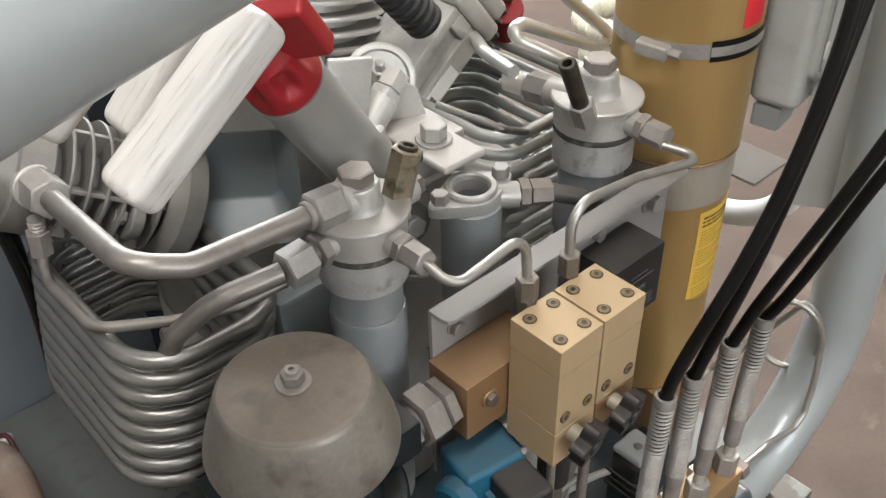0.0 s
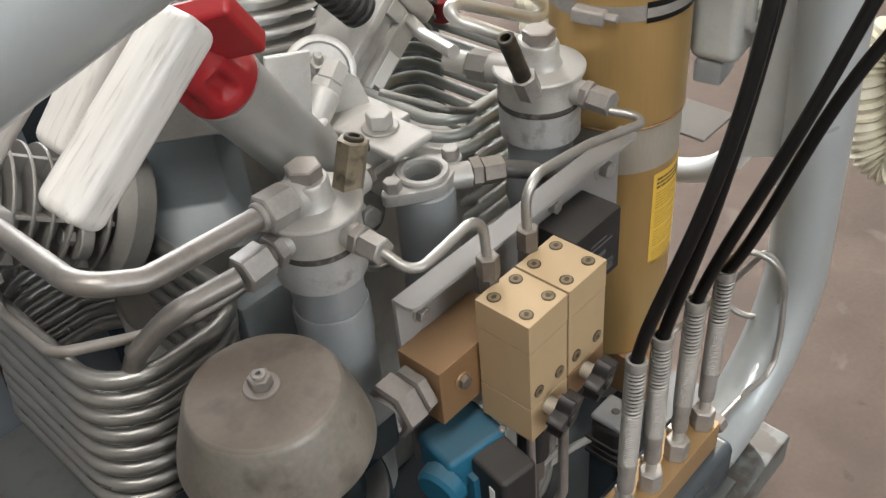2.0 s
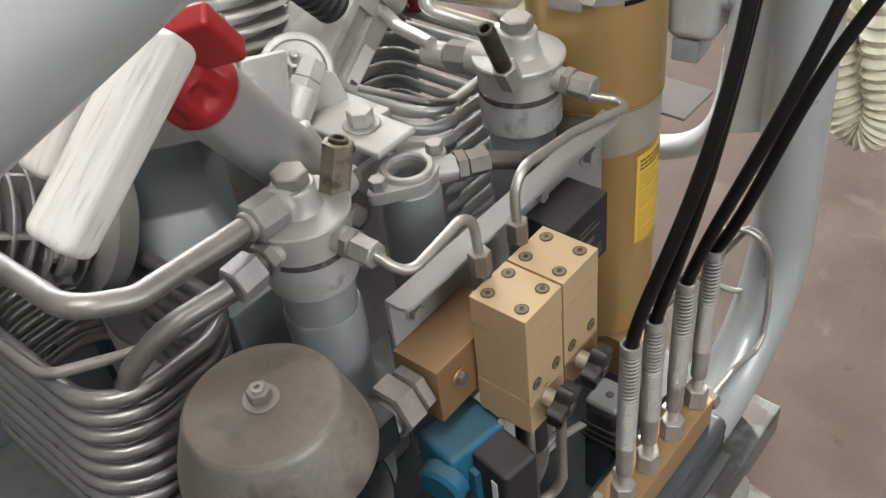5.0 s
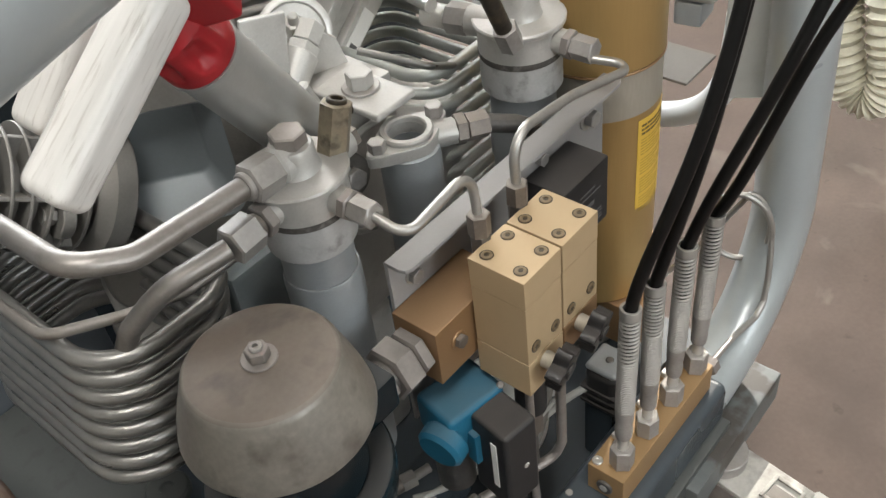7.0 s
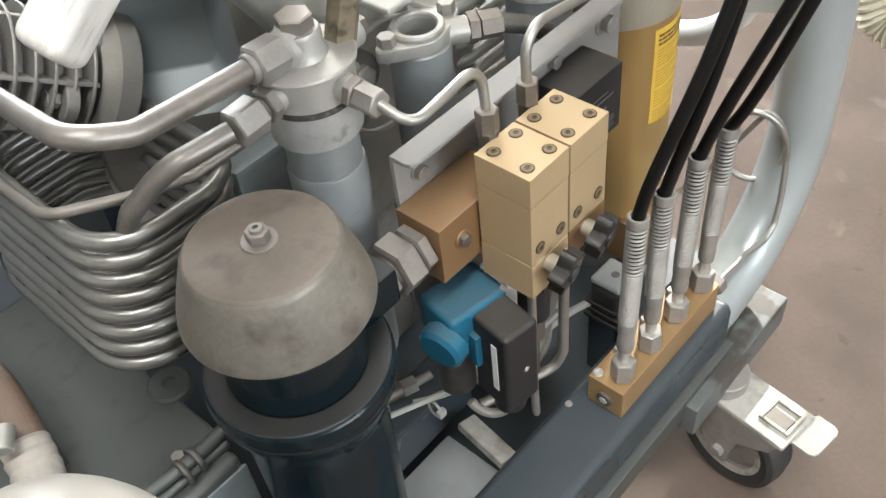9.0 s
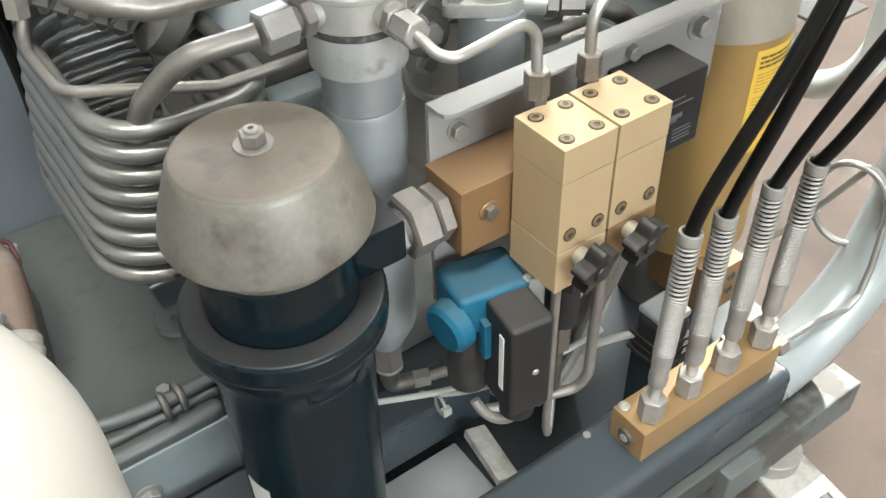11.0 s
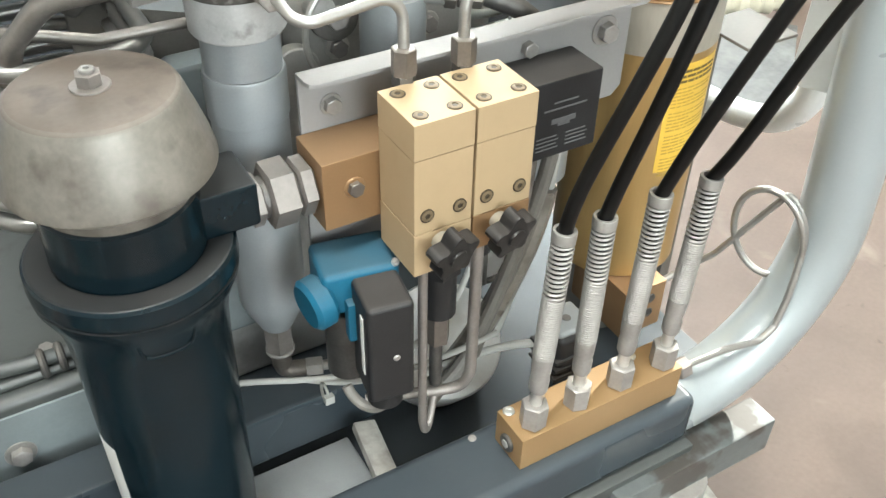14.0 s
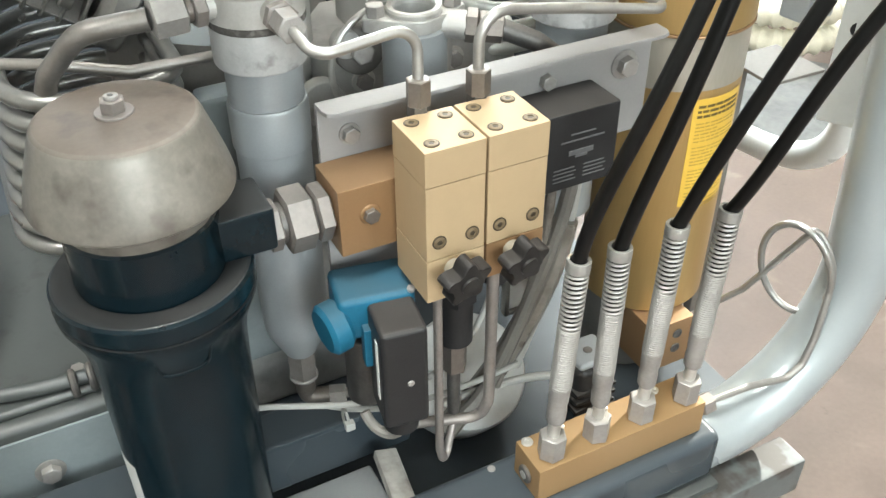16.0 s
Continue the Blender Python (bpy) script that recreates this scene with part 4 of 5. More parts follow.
pipe([(0.310, 0.507, 0.582), (0.205, 0.508, 0.588), (0.165, 0.522, 0.602), (0.171, 0.690, 0.578)], 0.0092, 0.035, pipe_steel, "thick bent steel pipe to the separator")
pipe([(0.270, 0.4968, 0.552), (0.2215, 0.510, 0.546), (0.2085, 0.5255, 0.528), (0.1925, 0.543, 0.503), (0.185, 0.555, 0.474), (0.190, 0.565, 0.42)], 0.0088, 0.030, pipe_steel, "thick bent steel pipe joining the cooling coil")
pipe([(0.163, 0.718, 0.520), (0.151, 0.702, 0.490), (0.150, 0.600, 0.500), (0.205, 0.558, 0.503), (0.255, 0.556, 0.4875), (0.345, 0.556, 0.4860)], 0.0048, 0.03, pipe_steel, "thin bent steel pipe over the cooling coil")
pp = thing("steel_pipe", (0.444, 0.401, 0.426), "bright thin steel pipe with union nut on bronze block", "pipe")
part("tube", tube([(0.3585, 0.432, 0.5505), (0.364, 0.404, 0.538), (0.4475, 0.408, 0.5455), (0.4445, 0.4015, 0.497)], 0.0044, 0.018), satin_steel, pp)
part("union_nut", hexa((0.4445, 0.4015, 0.505), (0.444, 0.401, 0.483), 0.0175, 0), dull_zinc, pp)
part("stud", hexa((0.444, 0.401, 0.4845), (0.444, 0.401, 0.425), 0.0165, 14), dark_steel, pp)
pp = thing("steel_pipe", (0.497, 0.401, 0.40), "bright thin steel pipe with union nut beside valve block", "pipe")
part("tube", tube([(0.6665, 0.440, 0.523), (0.690, 0.398, 0.515), (0.600, 0.412, 0.528), (0.499, 0.404, 0.549), (0.497, 0.401, 0.49)], 0.0046, 0.026), satin_steel, pp)
part("union_nut", hexa((0.4972, 0.401, 0.502), (0.497, 0.401, 0.480), 0.0175, 0), dull_zinc, pp)
part("stud", hexa((0.497, 0.401, 0.4815), (0.497, 0.401, 0.40), 0.0165, 14), dark_steel, pp)

# ---- cooling coils ----
def coil(x0, x1, y0, y1, rad, top, pitch, turns, r, label, lean=(0.0, 0.0), mat=coil_tube):
    ring = rounded(x0, x1, y0, y1, rad)
    k = len(ring)
    path = [(ring[i % k][0] + lean[0] * i / k, ring[i % k][1] + lean[1] * i / k, top - pitch * i / k) for i in range(k * turns)]
    ob = thing("cooling_coil", (x0, y0, top - pitch * turns), label, "cooling coil", "cooling coils")
    for t in range(turns):
        part("turn", sweep(path[k * t:k * t + k + 1], r, 12), mat, ob)
    return ob


coil(0.158, 0.300, 0.5375, 0.775, 0.052, 0.495, 0.0212, 8, 0.0079, "stacked rounded coil of grey steel cooling tube", (-0.0026, 0.0026))
coil(0.605, 0.80, 0.60, 0.86, 0.040, 0.490, 0.022, 9, 0.0072, "stacked rounded coil of bright steel cooling tube at the back", mat=rear_steel)

# ---- compressor block ----
cmp_ = thing("compressor_block", (0.38, 0.74, 0.10), "cast aluminium compressor crankcase with finned cylinders", "compressor")
km = pose(0.385, 0.735, 0, 0, 0, -38)
part("crankcase", box(-0.11, 0.13, -0.075, 0.10, 0.22, 0.40, 0.02, 3, m=km), cast_alu, cmp_)
part("gear_casting", box(-0.075, 0.080, -0.045, 0.09, 0.392, 0.612, 0.006, 2, m=km), dark_cast, cmp_)
mouth = (-0.058, 0.058, 0.450, 0.578, 0.020, -0.0855)
part("casting_face", nested([(-0.10, 0.086, 0.345, 0.626, 0.040, -0.040), (-0.10, 0.086, 0.345, 0.626, 0.040, -0.077), (-0.097, 0.083, 0.348, 0.623, 0.038, -0.083), (-0.092, 0.078, 0.353, 0.618, 0.035, -0.0858), mouth], km, False), dark_cast, cmp_, "dusty rounded cast cover")
part("casting_pocket", nested([mouth, (-0.0555, 0.0555, 0.4525, 0.5755, 0.018, -0.0830), (-0.053, 0.034, 0.480, 0.572, 0.014, -0.0515), (-0.050, 0.030, 0.484, 0.569, 0.012, -0.0495)], km, True), pocket_paint, cmp_, "recessed blue-grey panel with bevelled sides")
part("edge_rib", box(0.0885, 0.100, -0.080, -0.02, 0.36, 0.60, 0.006, 2, m=km), cast_alu, cmp_)
part("foot", box(0.29, 0.52, 0.62, 0.88, -0.004, 0.225, 0.01), cast_alu, cmp_)
part("bearer", box(0.312, 0.40, 0.592, 0.625, 0.099, 0.43, 0.008), pan_face, cmp_, "grey-green painted bearer plate")
ca, cb = Vector((0.333, 0.725, 0.467)), Vector((0.143, 0.765, 0.587))
cd = (cb - ca).normalized()
part("cylinder_flange", lathe([(0, 0.040), (0.062, 0.040), (0.064, 0.042), (0.064, 0.060), (0.058, 0.064), (0.050, 0.072), (0, 0.072)], along(ca, cb), 48), dark_cast, cmp_)
fins = [(0, 0.070)]
for k in range(6):
    h = 0.078 + 0.0165 * k
    fins += [(0.034, h), (0.0570, h + 0.0010), (0.0576, h + 0.0026), (0.0570, h + 0.0042), (0.034, h + 0.0052)]
part("finned_cylinder", lathe(fins + [(0.034, 0.176), (0, 0.176)], along(ca, cb), 44), dark_cast, cmp_)
fm_ = along(ca, cb)
for q in range(6):
    a = radians(60 * q + 14)
    part("fin_rib", box(0.033, 0.056, -0.0020, 0.0020, 0.076, 0.174, 0.0006, m=fm_ @ Matrix.Rotation(a, 4, "Z")), dark_cast, cmp_)
part("cylinder_head", lathe([(0, 0.176), (0.054, 0.176), (0.056, 0.178), (0.056, 0.205), (0.0525, 0.207), (0.0525, 0.222), (0.056, 0.224), (0.056, 0.240), (0.048, 0.246), (0, 0.246)], along(ca, cb), 48), dark_cast, cmp_)
lugp = Vector((0.240, 0.700, 0.512)) - cd * 0.004
lug = part("lug", cyl(lugp, lugp + cd * 0.012, 0.020), dark_cast, cmp_)
part("lug_bolt", hexa(lugp + cd * 0.012, lugp + cd * 0.024, 0.014), zinc, lug)
part("head_boss", cyl((0.166, 0.760, 0.568), (0.1705, 0.704, 0.576), 0.0195), cast_alu, cmp_)
part("head_nut", hexa((0.1712, 0.705, 0.5765), (0.1702, 0.672, 0.5800), 0.031, 12), zinc, cmp_)
part("small_fitting", hexa((0.156, 0.690, 0.547), (0.1535, 0.690, 0.524), 0.018, 12), nut_steel, cmp_)
part("fitting_screw", lathe([(0, 0), (0.0062, 0), (0.0070, 0.002), (0.0060, 0.0035), (0.0070, 0.005), (0.0060, 0.0065), (0.0070, 0.008), (0.0060, 0.0095), (0.0064, 0.012), (0, 0.012)], along((0.1565, 0.690, 0.547), (0.1575, 0.690, 0.560)), 20), zinc, cmp_)
# second cylinder, leaning away
dm = Matrix(((0.62, 0, 0.785, 0.603), (0, 1, 0, 0.760), (-0.785, 0, 0.62, 0.491), (0, 0, 0, 1)))
part("second_cylinder", join(box(-0.036, -0.022, -0.040, 0.05, -0.08, 0.10, 0.003, 2, m=dm), box(0.004, 0.036, -0.040, 0.05, -0.08, 0.10, 0.005, 2, m=dm),
                             box(-0.0225, 0.0045, -0.030, 0.05, -0.08, 0.10, 0.003, m=dm), box(-0.0225, 0.0045, -0.040, -0.0305, 0.080, 0.10, 0.002, m=dm)), cast_alu, cmp_)
part("cylinder_cover", box(-0.043, 0.043, -0.046, 0.056, 0.1005, 0.125, 0.008, 3, m=dm), cast_alu, cmp_)
part("cover_rim", box(-0.038, 0.038, -0.042, 0.052, 0.1255, 0.150, 0.008, 3, m=dm), cast_alu, cmp_)
part("name_plate", box(0.010, 0.030, -0.0415, -0.0402, -0.045, 0.050, 0.0004, m=dm), label_white, cmp_, "worn silver name plate")
part("plate_print", box(0.014, 0.026, -0.0420, -0.0415, -0.020, 0.008, 0, m=dm), ink_grey, cmp_, "worn grey print")
ea, eb = Vector((0.55, 0.86, 0.46)), Vector((0.60, 0.90, 0.72))
fins = [(0, 0.0), (0.04, 0.0)]
for k in range(11):
    h = 0.01 + 0.018 * k
    fins += [(0.055, h), (0.088, h + 0.0006), (0.0885, h + 0.003), (0.088, h + 0.0054), (0.055, h + 0.006)]
part("third_cylinder", lathe(fins + [(0.045, 0.215), (0, 0.215)], along(ea, eb), 48), cast_alu, cmp_)
fins = [(0, 0.0), (0.04, 0.0)]
for k in range(8):
    h = 0.004 + 0.015 * k
    fins += [(0.040, h), (0.058, h + 0.0005), (0.0585, h + 0.0025), (0.058, h + 0.0045), (0.040, h + 0.005)]
part("fourth_cylinder", lathe(fins + [(0.040, 0.125), (0, 0.125)], along((0.72, 0.80, 0.50), (0.82, 0.82, 0.62)), 44), dark_cast, cmp_)
part("mounting_plate", join(box(0.483, 0.537, 0.546, 0.634, 0.518, 0.526, 0.003, 3), box(0.487, 0.560, 0.600, 0.69, 0.44, 0.5178, 0.004)), cast_alu, cmp_)
part("plate_lug", prism([(0, 0), (0.05, 0), (0.042, 0.03), (0.030, 0.040), (0.018, 0.036)], pose(0.505, 0.672, 0.5176, 90, 0, -20), 0.006, 0.001), cast_alu, cmp_)
part("washer", cyl((0.512, 0.594, 0.526), (0.512, 0.594, 0.5285), 0.019), zinc, cmp_)
part("large_bolt", hexa((0.512, 0.594, 0.5283), (0.512, 0.594, 0.5445), 0.023, 12), cast_alu, cmp_)
part("bearing_cover", lathe([(0.0, 0), (0.036, 0), (0.039, 0.003), (0.039, 0.008), (0.036, 0.010), (0.032, 0.010), (0.030, 0.005), (0.018, 0.005), (0.014, 0.011), (0.009, 0.013), (0, 0.013)], along((0.541, 0.714, 0.537), (0.506, 0.659, 0.567)), 44), cast_alu, cmp_)
part("cover_stud", hexa((0.534, 0.703, 0.545), (0.529, 0.696, 0.560), 0.016), bright_steel, cmp_)
part("stud_tip", cyl((0.5295, 0.6965, 0.558), (0.527, 0.6925, 0.570), 0.005), bright_steel, cmp_)
part("diagonal_fitting", join(cyl((0.475, 0.655, 0.530), (0.503, 0.662, 0.548), 0.018), hexa((0.500, 0.661, 0.546), (0.511, 0.664, 0.553), 0.030, 10), hexa((0.512, 0.664, 0.5535), (0.530, 0.669, 0.565), 0.025, 10)), cast_alu, cmp_)
part("upright_rib", box(0.43, 0.475, 0.648, 0.654, 0.53, 0.615, 0.003, m=spin_m((0.45, 0.65, 0.57), 0, 8, -20)), cast_alu, cmp_)
part("lower_casting", join(box(0.44, 0.66, 0.60, 0.75, 0.24, 0.44, 0.015, 2), cyl((0.43, 0.60, 0.40), (0.43, 0.585, 0.40), 0.024), cyl((0.46, 0.60, 0.455), (0.458, 0.585, 0.456), 0.014)), cast_alu, cmp_)
part("cover_boss", lathe([(0, 0), (0.023, 0), (0.0245, 0.002), (0.0235, 0.013), (0.019, 0.016), (0, 0.016)], along((0.474, 0.601, 0.444), (0.472, 0.585, 0.447)), 36), dark_cast, cmp_)
part("cover_bolt", hexa((0.472, 0.5855, 0.4468), (0.4708, 0.575, 0.449), 0.020, 8), zinc, cmp_)
for bx_, bz_ in ((0.478, 0.409), (0.578, 0.412), (0.530, 0.432)):
    part("bolt_washer", cyl((bx_, 0.6005, bz_), (bx_, 0.5975, bz_), 0.0125, 0.0006), bright_steel, cmp_)
    part("cover_bolt", hexa((bx_, 0.5978, bz_), (bx_ - 0.0006, 0.590, bz_ + 0.0008), 0.0155, 14), zinc, cmp_)
part("cast_web", prism([(0, 0), (0.030, 0), (0.034, 0.045), (0.020, 0.075), (0.010, 0.070), (0.012, 0.040)], pose(0.540, 0.5995, 0.385, 90, 0, 0), 0.010, 0.002), cast_alu, cmp_, "curved cast web")
part("sheet_ring", sweep([(0.50 + 0.06 * math.cos(a), 0.585, 0.43 + 0.06 * math.sin(a)) for a in (radians(20 + 12 * k) for k in range(22))], 0.0035, 8), bright_steel, cmp_)

# oil filler
fa, fb = Vector((0.409, 0.573, 0.553)), Vector((0.3330, 0.5470, 0.666))
fd = (fb - fa).normalized()
oil = thing("oil_filler", fa, "grey oil filler neck with a red plastic cap", "oil filler")
part("neck", lathe([(0, 0), (0.0300, 0), (0.0300, 0.147), (0.0312, 0.149), (0.0312, 0.154), (0, 0.154)], along(fa, fb), 48), neck_steel, oil)
fm = along(fa, fb)
skirt = lathe([(0, 0.1542), (0.0295, 0.1542), (0.0308, 0.156), (0.0308, 0.1585)] + [(0.0306 - 0.0030 * (k / 14) ** 2, 0.1595 + 0.0027 * k) for k in range(15)] + [(0.0255, 0.2005), (0.023, 0.208), (0, 0.208)], fm, 96)
for v in skirt.verts:
    q = fm.inverted() @ v.co
    if math.hypot(q.x, q.y) > 0.02:
        turn = (math.atan2(q.y, q.x) * 6 / (2 * math.pi)) % 1 - 0.5
        dent = 1 - 0.24 * math.exp(-(turn / 0.26) ** 4 - ((q.z - 0.181) / 0.0125) ** 4)
        v.co = fm @ Vector((q.x * dent, q.y * dent, q.z))
cap = part("cap_skirt", skirt, red_plastic, oil, "red plastic cap with finger dents")
wing_end = Vector((0.3385, 0.4943, 0.7186))
across_ = Vector((0.0295, -0.0400, 0.0105))
across_ = (across_ - fd * across_.dot(fd)).normalized()
thick_ = fd.cross(across_)
grip_m = Matrix(((across_.x, thick_.x, fd.x, wing_end.x), (across_.y, thick_.y, fd.y, wing_end.y), (across_.z, thick_.z, fd.z, wing_end.z), (0, 0, 0, 1)))
part("cap_wing", box(-0.102, 0.0, -0.0090, 0.0090, 0.0, 0.054, 0.004, 3, m=grip_m), red_plastic, cap, "flat red wing grip")
# pale rod added in place of the bright sun streak on the neck
part("rib", cyl((0.420, 0.563, 0.590), (0.437, 0.563, 0.546), 0.0058, 0.002, 20), cast_alu, oil)

# white grip bars
def grip(p, q, w, d, spin):
    h = (Vector(q) - Vector(p)).length
    g = solo("grip_bar", box(-w / 2, w / 2, -d / 2, d / 2, 0, h, 0.0082, 4), white_plastic, "scuffed white plastic grip bar", "grip bar", "grip bars")
    g.matrix_basis = along(p, q, spin)
    return g


grip((0.144, 0.425, 0.717), (0.2455, 0.425, 0.7925), 0.034, 0.028, 10)
grip((0.180, 0.500, 0.712), (0.262, 0.495, 0.795), 0.030, 0.026, 10)
grip((0.148, 0.560, 0.698), (0.225, 0.550, 0.765), 0.026, 0.026, 10)

blk = thing("black_hose_end", (0.60, 0.70, 0.60), "black ribbed rubber hose end over the compressor", "hose")
ribs = [(0, 0)]
for k in range(8):
    ribs += [(0.019, 0.012 * k), (0.0215, 0.012 * k + 0.003), (0.0215, 0.012 * k + 0.008), (0.019, 0.012 * k + 0.011)]
part("sleeve", lathe(ribs + [(0, 0.098)], along((0.597, 0.700, 0.588), (0.51, 0.70, 0.69)), 32), black_plastic, blk)
rr = thing("red_valve_cap", (0.80, 0.76, 0.50), "small red cap behind the compressor cylinders", "valve cap")
part("cap", cyl((0.80, 0.78, 0.49), (0.78, 0.76, 0.53), 0.022), red_plastic, rr)
pipe([(0.695, 0.62, 0.630), (0.790, 0.62, 0.549), (0.806, 0.62, 0.534), (0.800, 0.62, 0.522), (0.778, 0.62, 0.528), (0.661, 0.62, 0.592), (0.645, 0.62, 0.590), (0.652, 0.615, 0.578), (0.700, 0.57, 0.545), (0.690, 0.545, 0.553)], 0.0072, 0.007, bright_steel, "bright bent steel pipe behind the separator")
pipe([(0.629, 0.600, 0.555), (0.645, 0.66, 0.552), (0.70, 0.74, 0.53)], 0.0075, 0.02, bright_steel, "bright steel pipe from the separator to the rear coil")
pipe([(0.556, 0.640, 0.530), (0.600, 0.585, 0.505), (0.66, 0.60, 0.47)], 0.0042, 0.01, coil_tube, "thin steel line over the rear coil")
solo("fan_shroud", box(0.3005, 1.02, 1.005, 1.015, -0.004, 0.60, 0.003), slate_paint, "dark slate-blue sheet metal fan shroud", "shroud")

# ---- manifold with hoses ----
man = thing("hose_manifold", (0.614, 0.316, 0.08), "gold anodised manifold block on the front rail", "manifold")
part("body", box(0.5115, 0.7135, 0.2925, 0.3380, 0.0805, 0.1235, 0.0012), manifold_gold, man)
part("end_plug", cyl((0.5118, 0.315, 0.100), (0.5075, 0.315, 0.100), 0.0098), dark_steel, man)
part("plug_socket", hexa((0.5078, 0.315, 0.100), (0.5065, 0.315, 0.100), 0.009), bright_steel, man)
for x_ in (0.5205, 0.674):
    part("screw", cyl((x_, 0.331, 0.1233), (x_, 0.331, 0.1262), 0.0060, 0.0008, 24, 0.0032, 0.0022), bright_steel, man)
for x_ in (0.560, 0.613, 0.668):
    part("bleed_screw", lathe([(0, 0), (0.0042, 0), (0.0044, 0.003), (0.0034, 0.0052), (0, 0.006)], pose(x_, 0.3325, 0.1234), 20), bright_steel, man)
part("end_fitting", hexa((0.7130, 0.300, 0.1105), (0.7280, 0.300, 0.1115), 0.0205, 12), nut_steel, man)


def hose(base, top, curve):
    base, top = Vector(base), Vector(top)
    d = (top - base).normalized()
    h = thing("fill_hose", base, "black high-pressure hose with a coiled steel spring guard", "hose", "fill hoses")
    part("nut", hexa(base, base + d * 0.028, 0.0238, 15), zinc, h)
    part("collar", cyl(base + d * 0.027, base + d * 0.046, 0.0062), bright_steel, h)
    part("ferrule", lathe([(0, 0.045), (0.0080, 0.045), (0.0092, 0.048), (0.0096, 0.060), (0.0088, 0.066), (0.0096, 0.072), (0.0102, 0.088), (0, 0.088)], along(base, top), 28), zinc, h, "crimped zinc ferrule")
    path = [base + d * 0.07, base + d * 0.14]
    end, last = Vector(curve[-1]), Vector(curve[-2])
    part("hose", sweep(path + bezier([top, *curve]) + [end + (end - last).normalized() * 0.14], 0.0065, 16), black_rubber, h, "black rubber hose")
    L = (top - base).length
    m = along(base, top)
    guard = [(0.0075, 0.086), (0.0098, 0.086), (0.0104, 0.089)]
    rows_ = int((L - 0.066 - 0.089) / 0.0026)
    for k in range(rows_):
        z = 0.089 + 0.0026 * k
        guard += [(0.0098, z), (0.0105, z + 0.0006), (0.0105, z + 0.0020), (0.0098, z + 0.0026)]
    tight = 0.089 + 0.0026 * rows_
    part("closed_coil", lathe(guard + [(0.0075, tight)], m, 24), guard_steel, h, "tightly wound steel guard coils")
    turns, per = 12, 14
    wire = []
    for i in range(turns * per + 1):
        a = 2 * math.pi * i / per
        wire.append(m @ Vector((0.0094 * math.cos(a), 0.0094 * math.sin(a), tight + 0.001 + (L - 0.0085 - tight) * i / (turns * per))))
    part("open_coil", sweep(wire, 0.0015, 6), guard_steel, h, "open steel guard coils")
    part("guard_ring", lathe([(0.0074, L - 0.008), (0.0106, L - 0.008), (0.0109, L - 0.006), (0.0109, L + 0.002), (0.0104, L + 0.003), (0.0078, L + 0.003), (0.0074, L - 0.008)], m, 28), guard_steel, h)
    return h


HOSES = [
    ((0.533, 0.308, 0.1235), (0.548, 0.314, 0.350), [(0.551, 0.306, 0.428), (0.576, 0.274, 0.499), (0.625, 0.268, 0.629), (0.641, 0.275, 0.731)]),
    ((0.586, 0.308, 0.1235), (0.588, 0.311, 0.352), [(0.595, 0.299, 0.431), (0.616, 0.279, 0.499), (0.653, 0.282, 0.645), (0.681, 0.282, 0.732)]),
    ((0.640, 0.308, 0.1235), (0.648, 0.310, 0.356), [(0.666, 0.297, 0.429), (0.666, 0.264, 0.504), (0.707, 0.238, 0.625)]),
    ((0.697, 0.308, 0.1235), (0.709, 0.311, 0.353), [(0.715, 0.279, 0.415), (0.741, 0.270, 0.514), (0.772, 0.238, 0.591)]),
]
for b_, t_, c_ in HOSES:
    hose(b_, t_, c_)

# looped capillary
centre, across, upward = Vector((0.857, 0.341, 0.208)), Vector((0.014, -0.036, 0.006)), Vector((-0.013, 0.003, 0.063))
loop = [Vector(p) for p in ((0.7262, 0.300, 0.112), (0.78, 0.297, 0.112), (0.828, 0.292, 0.106), (0.847, 0.292, 0.118), (0.860, 0.296, 0.150), (0.868, 0.301, 0.180))]
for k in range(36):
    a = radians(-14 + 12.5 * k)
    loop.append(centre + across * math.cos(a) + upward * math.sin(a) + Vector((0.0003, 0.0002, 0)) * k)
loop += [Vector((0.848, 0.395, 0.150)), Vector((0.832, 0.42, 0.115)), Vector((0.80, 0.43, 0.095)), Vector((0.775, 0.4355, 0.09))]
solo("capillary_pipe", sweep(fillet(loop, 0.012, 3), 0.0039, 10), satin_steel, "thin bright steel pipe wound into one loop", "pipe", at=(0.7262, 0.30, 0.112))

# ---- solenoid, switch box and small lines ----
sol = thing("solenoid_valve", (0.385, 0.40, 0.23), "blue plastic solenoid coil with a round cap", "solenoid valve")
sm = spin_m((0.385, 0.40, 0.30), 0, 0, -10)
part("coil", box(0.360, 0.428, 0.378, 0.430, 0.282, 0.327, 0.006, 3, m=sm), blue_plastic, sol)
part("cap", cyl(sm @ Vector((0.366, 0.390, 0.297)), sm @ Vector((0.346, 0.384, 0.295)), 0.0235, 0.004, 36), blue_plastic, sol)
part("skirt", box(0.378, 0.390, 0.368, 0.382, 0.258, 0.30, 0.002, m=sm), blue_plastic, sol)
part("armature", cyl((0.392, 0.42, 0.255), (0.392, 0.42, 0.175), 0.02), dark_steel, sol)
part("screw", cyl(sm @ Vector((0.424, 0.382, 0.324)), sm @ Vector((0.424, 0.379, 0.3295)), 0.0035), zinc, sol)

